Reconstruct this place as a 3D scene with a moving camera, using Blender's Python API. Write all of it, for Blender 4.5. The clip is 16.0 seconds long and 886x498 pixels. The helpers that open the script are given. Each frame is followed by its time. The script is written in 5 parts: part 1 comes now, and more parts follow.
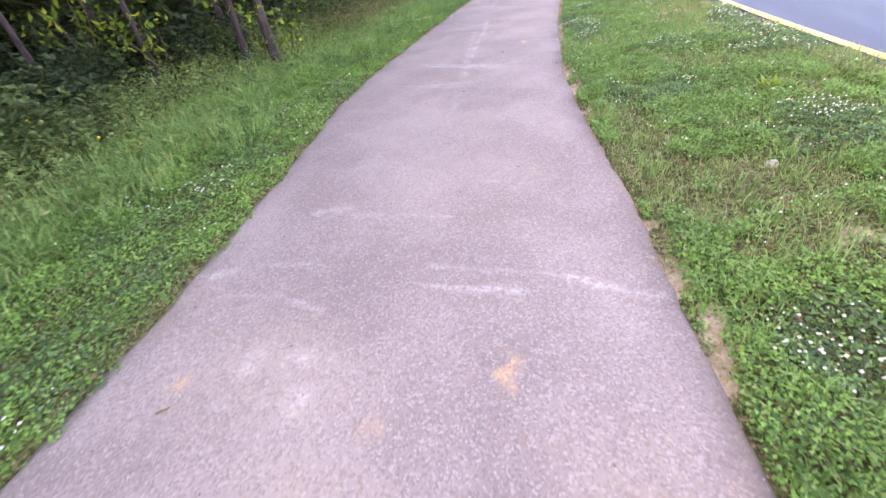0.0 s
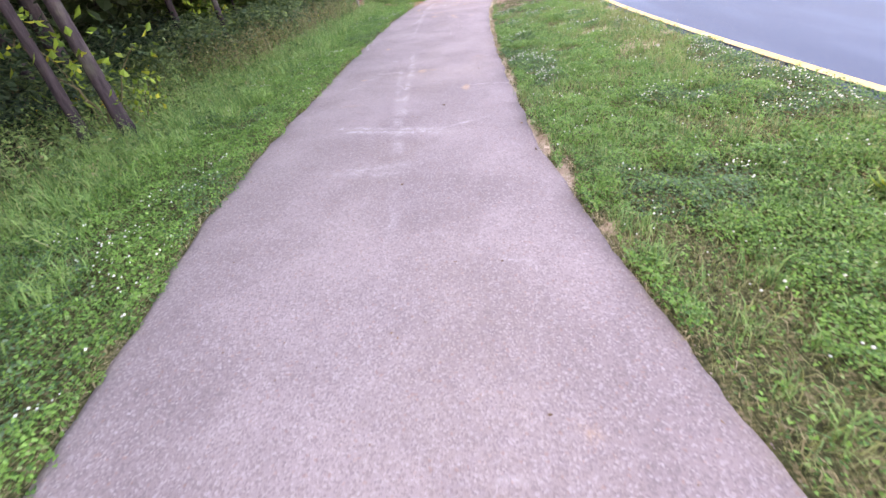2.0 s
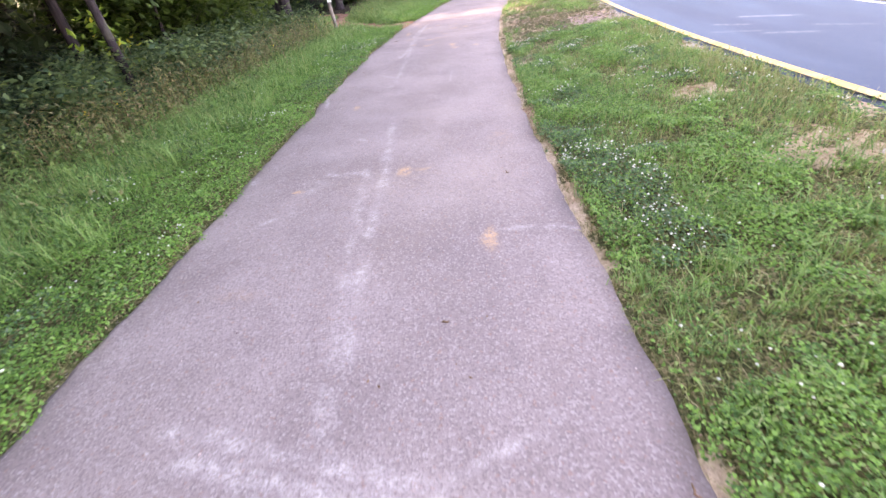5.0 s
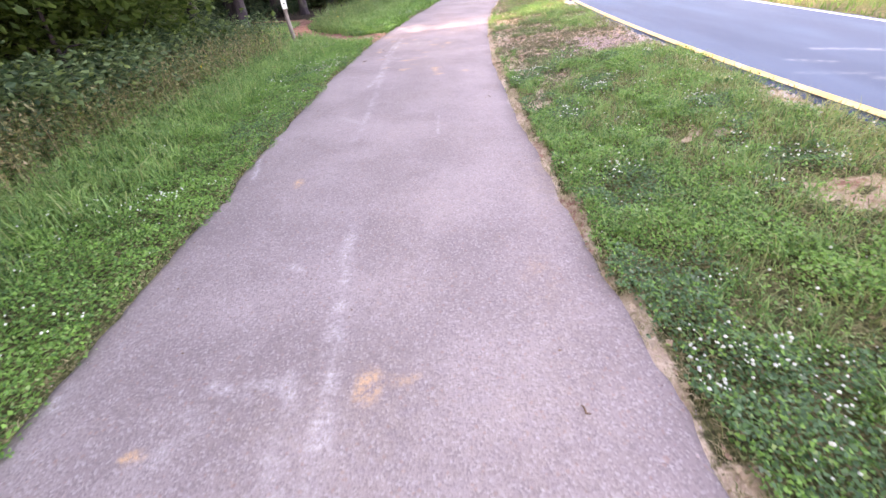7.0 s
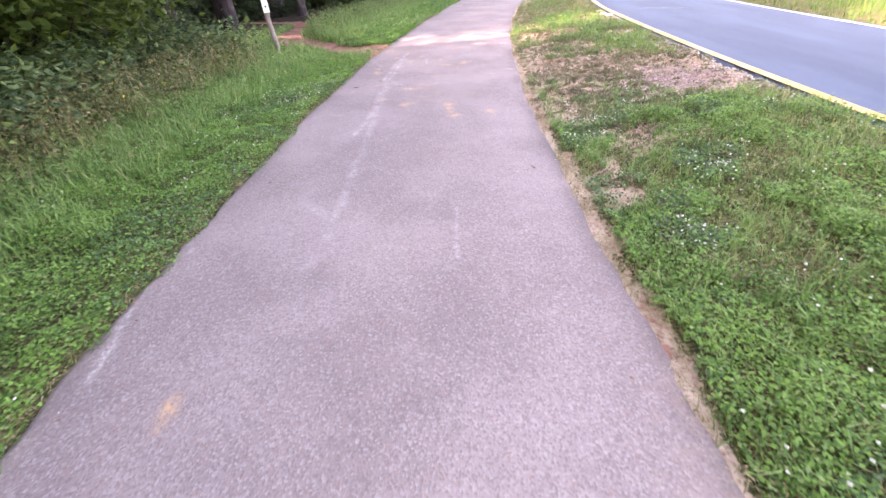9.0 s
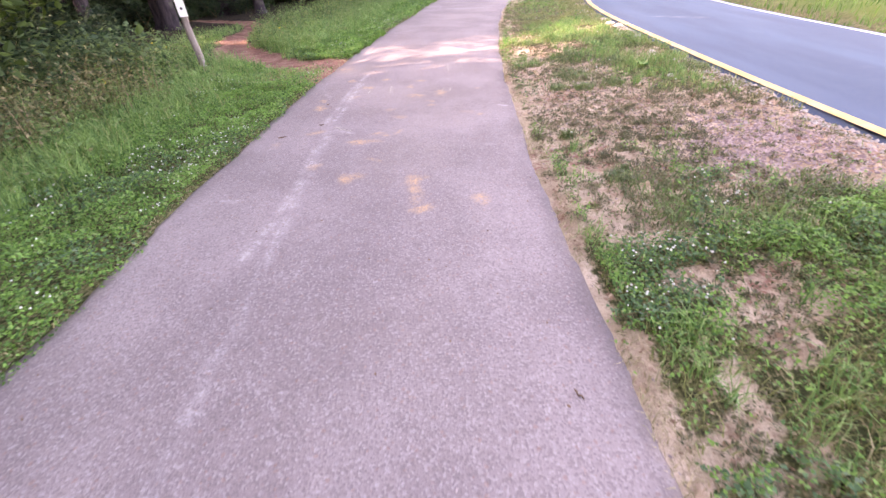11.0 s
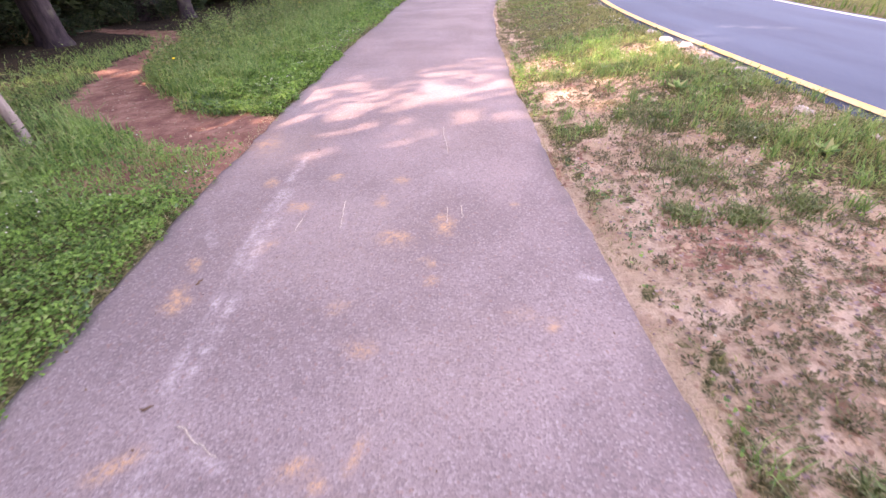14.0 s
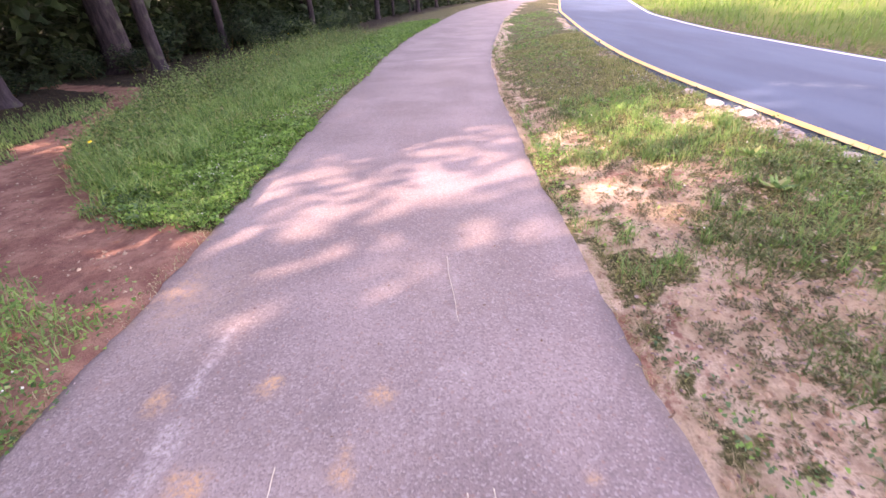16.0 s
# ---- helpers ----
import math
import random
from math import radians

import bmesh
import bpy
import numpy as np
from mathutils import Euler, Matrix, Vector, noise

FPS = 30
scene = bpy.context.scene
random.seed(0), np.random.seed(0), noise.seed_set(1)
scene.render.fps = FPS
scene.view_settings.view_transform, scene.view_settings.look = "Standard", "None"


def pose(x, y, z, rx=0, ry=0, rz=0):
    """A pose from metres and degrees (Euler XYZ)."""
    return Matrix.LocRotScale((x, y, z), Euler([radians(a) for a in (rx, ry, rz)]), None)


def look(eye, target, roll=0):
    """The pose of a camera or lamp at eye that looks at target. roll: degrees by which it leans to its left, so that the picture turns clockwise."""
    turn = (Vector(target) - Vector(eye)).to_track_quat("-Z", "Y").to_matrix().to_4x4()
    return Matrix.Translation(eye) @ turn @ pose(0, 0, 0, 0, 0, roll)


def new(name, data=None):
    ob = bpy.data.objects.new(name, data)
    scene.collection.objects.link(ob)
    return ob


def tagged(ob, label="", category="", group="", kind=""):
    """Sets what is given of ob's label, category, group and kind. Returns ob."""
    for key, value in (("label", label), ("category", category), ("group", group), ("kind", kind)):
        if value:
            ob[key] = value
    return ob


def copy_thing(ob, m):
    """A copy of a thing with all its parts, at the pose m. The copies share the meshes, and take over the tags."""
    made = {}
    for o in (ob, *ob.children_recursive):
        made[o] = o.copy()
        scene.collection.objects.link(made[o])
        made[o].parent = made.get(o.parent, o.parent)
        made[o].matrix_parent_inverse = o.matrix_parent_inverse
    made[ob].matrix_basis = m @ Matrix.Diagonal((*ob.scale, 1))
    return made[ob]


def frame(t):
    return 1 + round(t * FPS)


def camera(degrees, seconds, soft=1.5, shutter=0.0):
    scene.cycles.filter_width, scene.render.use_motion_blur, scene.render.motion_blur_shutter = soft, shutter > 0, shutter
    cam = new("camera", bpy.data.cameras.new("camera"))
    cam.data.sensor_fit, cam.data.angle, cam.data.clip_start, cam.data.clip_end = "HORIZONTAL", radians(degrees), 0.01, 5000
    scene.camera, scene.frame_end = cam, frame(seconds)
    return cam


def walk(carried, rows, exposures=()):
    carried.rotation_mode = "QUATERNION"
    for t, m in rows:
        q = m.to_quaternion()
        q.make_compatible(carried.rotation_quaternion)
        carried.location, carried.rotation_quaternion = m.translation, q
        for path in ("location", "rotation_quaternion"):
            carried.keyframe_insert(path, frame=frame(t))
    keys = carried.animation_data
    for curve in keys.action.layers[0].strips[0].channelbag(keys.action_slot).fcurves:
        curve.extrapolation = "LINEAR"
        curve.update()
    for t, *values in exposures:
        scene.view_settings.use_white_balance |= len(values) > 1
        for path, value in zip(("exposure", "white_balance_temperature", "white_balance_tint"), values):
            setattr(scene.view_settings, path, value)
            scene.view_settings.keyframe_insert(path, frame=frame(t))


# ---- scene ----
cam = camera(93.5, 16.0, 1.45, 0.22)
METRES, EYE, TILT, LEAN, TURN = 18.1, 1.5, 0.0, 0.0, 22.7
ROWS = [
    (0.0, 0.0, 0.0, 0.0, -4.11, -36.17, 5.64),
    (0.5, -0.002, 0.0309, 0.0013, -9.3, -36.46, 4.56),
    (1.0, 0.0037, 0.0598, 0.0003, -11.13, -36.88, 5.86),
    (1.5, 0.006, 0.0914, -0.0001, -11.32, -36.54, 4.47),
    (2.0, 0.0096, 0.1215, 0.0016, -14.63, -35.56, 5.48),
    (2.5, 0.0182, 0.1533, 0.0021, -12.24, -35.02, 5.61),
    (3.0, 0.023, 0.1874, 0.0025, -13.31, -34.81, 3.27),
    (3.5, 0.0328, 0.2194, 0.0011, -13.63, -34.37, 5.24),
    (6.0, 0.0724, 0.3819, 0.0007, -16.2, -34.95, 4.12),
    (6.5, 0.0786, 0.4134, 0.0003, -16.8, -34.55, 2.66),
    (7.0, 0.0859, 0.4398, 0.0005, -18.45, -34.5, 4.0),
    (7.5, 0.096, 0.4698, 0.0012, -17.45, -34.68, 3.6),
    (8.0, 0.1017, 0.5013, 0.0014, -18.82, -34.16, 2.76),
    (8.5, 0.112, 0.5318, 0.0004, -18.37, -34.02, 4.28),
    (9.0, 0.1194, 0.5639, -0.0003, -17.29, -34.36, 2.62),
    (11.5, 0.1773, 0.716, -0.0006, -20.7, -35.34, 2.12),
    (12.0, 0.1874, 0.7468, -0.0006, -22.48, -36.7, 3.48),
    (12.5, 0.1977, 0.7783, 0.0005, -21.25, -36.3, 2.44),
    (13.0, 0.2042, 0.8109, 0.0016, -22.14, -35.85, 0.95),
    (13.5, 0.2145, 0.8402, 0.0009, -21.83, -36.23, 2.63),
    (14.0, 0.2209, 0.8711, 0.0001, -23.4, -36.21, 1.91),
    (14.5, 0.2312, 0.8975, -0.0, -26.07, -36.89, 2.68),
    (15.0, 0.2435, 0.9222, 0.001, -26.41, -36.51, 2.87),
    (15.5, 0.2486, 0.9453, 0.0027, -27.54, -34.4, 2.28),
    (16.0, 0.2559, 0.96, 0.0036, -24.7, -32.04, 2.55),
]
EXPOSURE = [(0.0, 3.55, 9900, 36), (9.0, 3.52, 9900, 39), (12.5, 3.2, 9900, 47), (14.5, 3.08, 9800, 51), (16.0, 2.97, 9500, 50)]
walk(cam, [(t, pose(0, 0, EYE, TILT, LEAN, TURN) @ pose(METRES * x, METRES * y, METRES * z, 90 + pitch, roll, yaw)) for t, x, y, z, yaw, pitch, roll in ROWS], EXPOSURE)

# ---- daylight: a low morning sun from behind the woods, and the open sky over the road ----
SUN = Vector((-0.93, -0.36, 0.66)).normalized()
world = bpy.data.worlds.new("sky")
scene.world = world
world.use_nodes = True
wn = world.node_tree
sky = wn.nodes.new("ShaderNodeTexSky")
sky.sky_type, sky.sun_disc = "NISHITA", False
sky.sun_elevation, sky.sun_rotation = math.asin(SUN.z), math.atan2(SUN.x, SUN.y)
sky.air_density, sky.dust_density, sky.ozone_density = 1.0, 1.8, 1.2
wn.links.new(sky.outputs[0], wn.nodes["Background"].inputs[0])
wn.nodes["Background"].inputs[1].default_value = 0.15
sun_data = bpy.data.lights.new("sun", "SUN")
sun_data.energy, sun_data.angle, sun_data.color = 1.5, radians(0.75), (1.0, 1.0, 0.98)
sun = new("sun", sun_data)
sun.matrix_world = look(SUN * 60, (0, 0, 0))


# ---- materials ----
class Nodes:
    """A node material under construction."""

    def __init__(self, name):
        self.mat = bpy.data.materials.new(name)
        self.mat.use_nodes = True
        self.tree = self.mat.node_tree
        self.tree.nodes.clear()
        self.pos = self.node("ShaderNodeNewGeometry").outputs["Position"]

    def node(self, kind, ins=None, **attrs):
        n = self.tree.nodes.new(kind)
        for k, v in attrs.items():
            setattr(n, k, v)
        for k, v in (ins or {}).items():
            if isinstance(v, bpy.types.NodeSocket):
                self.tree.links.new(v, n.inputs[k])
            else:
                n.inputs[k].default_value = v
        return n

    def noise(self, scale, detail=3.0, rough=0.55, vec=None, stretch=None):
        v = vec or self.pos
        if stretch:
            v = self.node("ShaderNodeMapping", {"Vector": v, "Scale": stretch}).outputs[0]
        return self.node("ShaderNodeTexNoise", {"Vector": v, "Scale": scale, "Detail": detail, "Roughness": rough}).outputs["Fac"]

    def ramp(self, fac, lo, hi):
        return self.node("ShaderNodeMapRange", {0: fac, 1: lo, 2: hi}, interpolation_type="SMOOTHSTEP").outputs[0]

    def mix(self, fac, a, b):
        c = [v if isinstance(v, bpy.types.NodeSocket) else (*v, 1.0) for v in (a, b)]
        return self.node("ShaderNodeMix", {0: fac, 6: c[0], 7: c[1]}, data_type="RGBA").outputs[2]

    def math(self, op, a, b=0.0):
        return self.node("ShaderNodeMath", {0: a, 1: b}, operation=op).outputs[0]

    def attr(self, name):
        return self.node("ShaderNodeAttribute", attribute_name=name).outputs["Fac"]

    def island(self):
        return self.tree.nodes[0].outputs["Random Per Island"]

    def bump(self, height, strength, distance):
        return self.node("ShaderNodeBump", {"Height": height, "Strength": strength, "Distance": distance}).outputs[0]

    def done(self, colour, rough=0.8, normal=None, spec=0.4, translucent=0.0):
        ins = {"Base Color": colour if isinstance(colour, bpy.types.NodeSocket) else (*colour, 1.0), "Roughness": rough, "Specular IOR Level": spec}
        if normal:
            ins["Normal"] = normal
        shader = self.node("ShaderNodeBsdfPrincipled", ins).outputs[0]
        if translucent:
            back = self.node("ShaderNodeBsdfTranslucent", {0: ins["Base Color"]}).outputs[0]
            shader = self.node("ShaderNodeMixShader", {0: translucent, 1: shader, 2: back}).outputs[0]
        out = self.node("ShaderNodeOutputMaterial")
        self.tree.links.new(shader, out.inputs["Surface"])
        return self.mat


def asphalt_path():
    n = Nodes("worn pinkish asphalt")
    cell = n.node("ShaderNodeTexVoronoi", {"Vector": n.pos, "Scale": 105.0})
    stone = n.node("ShaderNodeSeparateColor", {0: cell.outputs["Color"]}).outputs[0]
    colour = n.mix(n.ramp(n.noise(0.9, 4), 0.35, 0.68), PATH_DARK, PATH_LIGHT)
    colour = n.mix(n.math("MULTIPLY", n.ramp(n.noise(2.2, 5, 0.6, stretch=(1.0, 0.35, 1.0)), 0.5, 0.75), 0.35), colour, (0.36, 0.30, 0.29))
    colour = n.mix(n.math("MULTIPLY", n.ramp(stone, 0.5, 0.0), 0.36), colour, (0.10, 0.085, 0.086))
    colour = n.mix(n.math("MULTIPLY", n.ramp(stone, 0.72, 1.0), 0.36), colour, (0.50, 0.45, 0.435))
    chips = n.node("ShaderNodeSeparateColor", {0: n.node("ShaderNodeTexVoronoi", {"Vector": n.pos, "Scale": 80.0}).outputs["Color"]}).outputs[1]
    colour = n.mix(n.math("MULTIPLY", n.ramp(chips, 0.985, 0.996), 0.3), colour, (0.55, 0.5, 0.49))
    colour = n.mix(n.math("MULTIPLY", n.ramp(chips, 0.035, 0.015), 0.35), colour, (0.33, 0.17, 0.12))
    colour = n.mix(n.math("MULTIPLY", n.ramp(n.noise(7.0, 5, 0.65, stretch=(1.0, 0.5, 1.0)), 0.5, 0.72), 0.14), colour, (0.15, 0.12, 0.125))
    colour = n.mix(n.math("MULTIPLY", n.attr("grime"), 0.6), colour, (0.12, 0.1, 0.1))
    grit = n.ramp(n.noise(55, 4, 0.7), 0.32, 0.62)
    streak = n.ramp(n.noise(16, 4, 0.7), 0.25, 0.7)
    colour = n.mix(n.math("MULTIPLY", n.attr("sand"), n.math("MULTIPLY", streak, 0.55)), colour, (0.46, 0.35, 0.25))
    colour = n.mix(n.math("MULTIPLY", n.attr("clay"), n.math("MULTIPLY", n.math("MULTIPLY", grit, streak), 1.5)), colour, (0.57, 0.355, 0.21))
    colour = n.mix(n.math("MULTIPLY", n.attr("chalk"), n.math("MULTIPLY", n.math("MULTIPLY", grit, streak), 0.95)), colour, (0.6, 0.55, 0.54))
    height = n.math("ADD", n.math("MULTIPLY", cell.outputs["Distance"], 0.8), n.noise(260, 2))
    return n.done(colour, 0.82, n.bump(height, 0.55, 0.004), 0.35)


def asphalt_road():
    n = Nodes("smooth road asphalt with reflected sky in its colour")
    colour = n.mix(n.ramp(n.noise(1.1, 4, stretch=(1.0, 0.2, 1.0)), 0.35, 0.7), ROAD_SKY_DARK, ROAD_SKY_LIGHT)
    colour = n.mix(n.math("MULTIPLY", n.ramp(n.noise(1.6, 5, 0.65, stretch=(0.35, 2.2, 1.0)), 0.66, 0.8), 0.35), colour, (0.3, 0.28, 0.27))
    colour = n.mix(n.math("MULTIPLY", n.ramp(n.noise(240, 2), 0.45, 0.75), 0.35), colour, (0.22, 0.21, 0.21))
    colour = n.mix(n.math("MULTIPLY", n.attr("pale_streaks"), n.ramp(n.noise(9, 4, 0.7), 0.3, 0.6)), colour, (0.42, 0.4, 0.4))
    return n.done(colour, 0.7, n.bump(n.noise(180, 3), 0.3, 0.003), 0.25)


def road_paint(name, base, worn):
    n = Nodes(name)
    colour = n.mix(n.ramp(n.noise(3.0, 4), 0.35, 0.7), base, worn)
    colour = n.mix(n.math("MULTIPLY", n.ramp(n.noise(60, 4, 0.7), 0.58, 0.72), 0.6), colour, (0.2, 0.19, 0.18))
    return n.done(colour, 0.6, n.bump(n.noise(150, 2), 0.2, 0.003))


def soil():
    n = Nodes("soil with sandy and red clay patches")
    dark = n.mix(n.ramp(n.noise(5, 5, 0.65), 0.35, 0.65), (0.06, 0.08, 0.03), (0.14, 0.14, 0.06))
    straw = n.math("ADD", n.noise(60, 4, 0.75, stretch=(1.0, 0.2, 1.0)), n.noise(60, 4, 0.75, stretch=(0.2, 1.0, 1.0)))
    dark = n.mix(n.ramp(straw, 0.98, 1.2), dark, (0.3, 0.245, 0.14))
    dark = n.mix(n.ramp(straw, 1.0, 0.8), dark, (0.045, 0.042, 0.022))
    litter = n.mix(n.ramp(n.noise(9, 4, 0.7), 0.4, 0.65), (0.03, 0.024, 0.018), (0.075, 0.052, 0.036))
    sandy = n.mix(n.ramp(n.noise(2.6, 5, 0.6), 0.36, 0.66), (0.5, 0.39, 0.27), (0.68, 0.55, 0.42))
    sandy = n.mix(n.math("MULTIPLY", n.ramp(n.noise(5.0, 6, 0.7), 0.46, 0.64), 0.6), sandy, (0.37, 0.24, 0.175))
    sandy = n.mix(n.math("MULTIPLY", n.ramp(straw, 1.02, 1.16), 0.45), sandy, (0.3, 0.23, 0.15))
    sandy = n.mix(n.math("MULTIPLY", n.ramp(n.noise(17, 5, 0.7), 0.56, 0.7), 0.4), sandy, (0.24, 0.17, 0.12))
    sandy = n.mix(n.math("MULTIPLY", n.ramp(n.noise(70, 3, 0.6), 0.5, 0.75), 0.5), sandy, (0.24, 0.17, 0.13))
    red = n.mix(n.ramp(n.noise(3.0, 5, 0.65), 0.35, 0.68), (0.25, 0.115, 0.088), (0.45, 0.25, 0.185))
    red = n.mix(n.math("MULTIPLY", n.ramp(n.noise(11, 5, 0.72), 0.48, 0.66), 0.55), red, (0.17, 0.085, 0.065))
    lawn = n.mix(n.ramp(n.noise(0.4, 5), 0.35, 0.65), (0.075, 0.14, 0.03), (0.13, 0.18, 0.05))
    colour = n.mix(n.attr("litter"), dark, litter)
    colour = n.mix(n.attr("lawn"), colour, lawn)
    rough_edge = n.math("MULTIPLY", n.math("SUBTRACT", n.noise(14, 5, 0.7), 0.5), 1.6)
    colour = n.mix(n.ramp(n.math("ADD", n.attr("bare"), rough_edge), 0.3, 0.6), colour, sandy)
    colour = n.mix(n.ramp(n.math("ADD", n.attr("trail"), rough_edge), 0.3, 0.65), colour, red)
    height = n.math("ADD", n.noise(24, 5, 0.7), n.math("MULTIPLY", n.noise(110, 3, 0.6), 0.4))
    return n.done(colour, 0.95, n.bump(height, 0.9, 0.03), 0.15)


def leaf_paint(name, dark, light, third=None, scale=1.2, translucent=0.35, rough=0.5):
    n = Nodes(name)
    drift = n.math("ADD", n.math("MULTIPLY", n.noise(scale, 3), 0.9), n.math("MULTIPLY", n.island(), 0.8))
    colour = n.mix(n.ramp(drift, 0.42, 1.18), dark, light)
    if third:
        colour = n.mix(n.ramp(n.math("FRACT", n.math("MULTIPLY", n.island(), 7.31)), 0.86, 0.95), colour, third)
    return n.done(colour, rough, None, 0.3, translucent)


def bark(name, dark, light):
    n = Nodes(name)
    ridges = n.noise(9, 5, 0.7, stretch=(1.0, 1.0, 0.18))
    colour = n.mix(n.ramp(ridges, 0.35, 0.68), dark, light)
    colour = n.mix(n.math("MULTIPLY", n.ramp(n.noise(2.5, 3), 0.55, 0.75), 0.4), colour, (0.16, 0.17, 0.12))
    return n.done(colour, 0.9, n.bump(ridges, 1.0, 0.03), 0.2)


def plain(name, a, b, scale=8.0, rough=0.7, bump=0.3):
    n = Nodes(name)
    g = n.noise(scale, 4, 0.65)
    return n.done(n.mix(n.ramp(g, 0.35, 0.7), a, b), rough, n.bump(g, bump, 0.004))


def stone_paint(name, a, b, c):
    n = Nodes(name)
    colour = n.mix(n.island(), a, b)
    colour = n.mix(n.math("MULTIPLY", n.ramp(n.noise(45, 3), 0.5, 0.7), 0.6), colour, c)
    return n.done(colour, 0.85, n.bump(n.noise(120, 3), 0.4, 0.004))


PATH_DARK, PATH_LIGHT = (0.25, 0.2, 0.195), (0.335, 0.273, 0.265)
# Blue road tones: the sky's reflection is put into the base colour.
ROAD_SKY_DARK, ROAD_SKY_LIGHT = (0.036, 0.068, 0.125), (0.056, 0.1, 0.17)
M_PATH, M_ROAD, M_SOIL = asphalt_path(), asphalt_road(), soil()
M_YELLOW = road_paint("worn yellow road paint", (0.76, 0.45, 0.1), (0.64, 0.44, 0.19))
M_WHITE = road_paint("worn white road paint", (0.75, 0.75, 0.72), (0.6, 0.6, 0.58))
M_CLOVER = leaf_paint("clover leaves", (0.058, 0.165, 0.045), (0.2, 0.43, 0.095), (0.27, 0.4, 0.15), 1.6)
M_DEEP = leaf_paint("bluish clover leaves", (0.05, 0.125, 0.055), (0.12, 0.255, 0.11), (0.19, 0.28, 0.17))
M_GRASS = leaf_paint("grass blades", (0.09, 0.225, 0.07), (0.26, 0.455, 0.15), (0.38, 0.42, 0.19), 1.8)
M_DRY = leaf_paint("half dry grass", (0.13, 0.18, 0.06), (0.34, 0.37, 0.15), (0.5, 0.42, 0.25), 1.8)
M_HAY = leaf_paint("dry straw", (0.22, 0.21, 0.1), (0.52, 0.44, 0.27), (0.6, 0.5, 0.32), 1.8)
M_CLUMP = leaf_paint("low clump grass", (0.08, 0.145, 0.05), (0.21, 0.3, 0.115), (0.3, 0.3, 0.16), 1.8)
M_TUFT = leaf_paint("low brownish tufts", (0.085, 0.095, 0.05), (0.22, 0.215, 0.115), (0.29, 0.25, 0.16))
M_MEADOW = leaf_paint("meadow grass", (0.075, 0.18, 0.04), (0.15, 0.3, 0.07), (0.22, 0.3, 0.09), 0.3)
M_WEED = leaf_paint("tall weeds", (0.065, 0.15, 0.05), (0.215, 0.35, 0.115), (0.33, 0.32, 0.16), 1.8)
M_BROWN = leaf_paint("fading brownish weeds", (0.11, 0.125, 0.06), (0.3, 0.27, 0.13), (0.42, 0.31, 0.2), 1.8)
# Light set in the greens: edge bushes lighter, inner shrubs darkened for canopy shade.
M_EDGE_LIT = leaf_paint("lighter lit leaves of the edge bushes", (0.04, 0.09, 0.045), (0.13, 0.21, 0.085), (0.22, 0.31, 0.1))
M_SHRUB_SHADED = leaf_paint("shrub leaves with canopy shade", (0.018, 0.042, 0.028), (0.052, 0.098, 0.052), (0.09, 0.145, 0.06))
M_BRIGHT = leaf_paint("young oak leaves", (0.09, 0.19, 0.03), (0.24, 0.36, 0.05), (0.5, 0.5, 0.07))
# Darker copy of the tree leaves: under-canopy shade put into the colour.
M_FAR_SHADED = leaf_paint("tree leaves darkened for canopy shade", (0.022, 0.045, 0.022), (0.055, 0.09, 0.04))
M_CROWN = leaf_paint("tree leaves", (0.04, 0.08, 0.02), (0.09, 0.15, 0.035))
M_BARK = bark("grey brown bark", (0.026, 0.02, 0.025), (0.072, 0.055, 0.064))
M_STEM = plain("green brown stems", (0.1, 0.09, 0.05), (0.18, 0.15, 0.08))
M_FLOWER = plain("white clover flowers", (0.5, 0.54, 0.45), (0.72, 0.74, 0.68), 60)
M_GOLD = plain("yellow flowers", (0.75, 0.5, 0.03), (0.85, 0.65, 0.05), 60)
M_GRAVEL = stone_paint("gravel", (0.2, 0.145, 0.14), (0.5, 0.4, 0.38), (0.3, 0.21, 0.2))
M_CLOD = stone_paint("soil clods", (0.24, 0.15, 0.1), (0.55, 0.42, 0.3), (0.36, 0.22, 0.15))
M_PALE = stone_paint("pale stone", (0.34, 0.31, 0.28), (0.5, 0.46, 0.42), (0.3, 0.25, 0.21))
M_POST = bark("weathered wooden post", (0.2, 0.16, 0.15), (0.4, 0.34, 0.32))
M_PLATE = plain("white painted metal", (0.78, 0.79, 0.8), (0.86, 0.86, 0.86), 5, 0.4, 0.05)
M_INK = plain("black ink", (0.02, 0.02, 0.02), (0.05, 0.05, 0.05), 20, 0.5, 0.1)
M_STRAW = plain("pale straw", (0.5, 0.44, 0.34), (0.68, 0.62, 0.52), 30)
M_TWIG = plain("brown twig", (0.12, 0.07, 0.04), (0.24, 0.14, 0.08), 30)


# ---- plan: edges of the path and of the road as x over y ----
rng = np.random.default_rng(4)
TABLE = rng.random((256, 256))


def vnoise(x, y, scale=1.0, seed=0):
    """Smooth value noise from 0 to 1 on arrays."""
    x, y = np.asarray(x, float) * scale + 37.3 * seed, np.asarray(y, float) * scale + 71.9 * seed
    i, j = np.floor(x).astype(int), np.floor(y).astype(int)
    u, v = x - i, y - j
    u, v = u * u * (3 - 2 * u), v * v * (3 - 2 * v)
    a = lambda p, q: TABLE[(i + p) % 256, (j + q) % 256]
    return (a(0, 0) * (1 - u) + a(1, 0) * u) * (1 - v) + (a(0, 1) * (1 - u) + a(1, 1) * u) * v


def fbm(x, y, scale, seed=0):
    return 0.55 * vnoise(x, y, scale, seed) + 0.3 * vnoise(x, y, scale * 2.1, seed + 1) + 0.15 * vnoise(x, y, scale * 4.3, seed + 2)


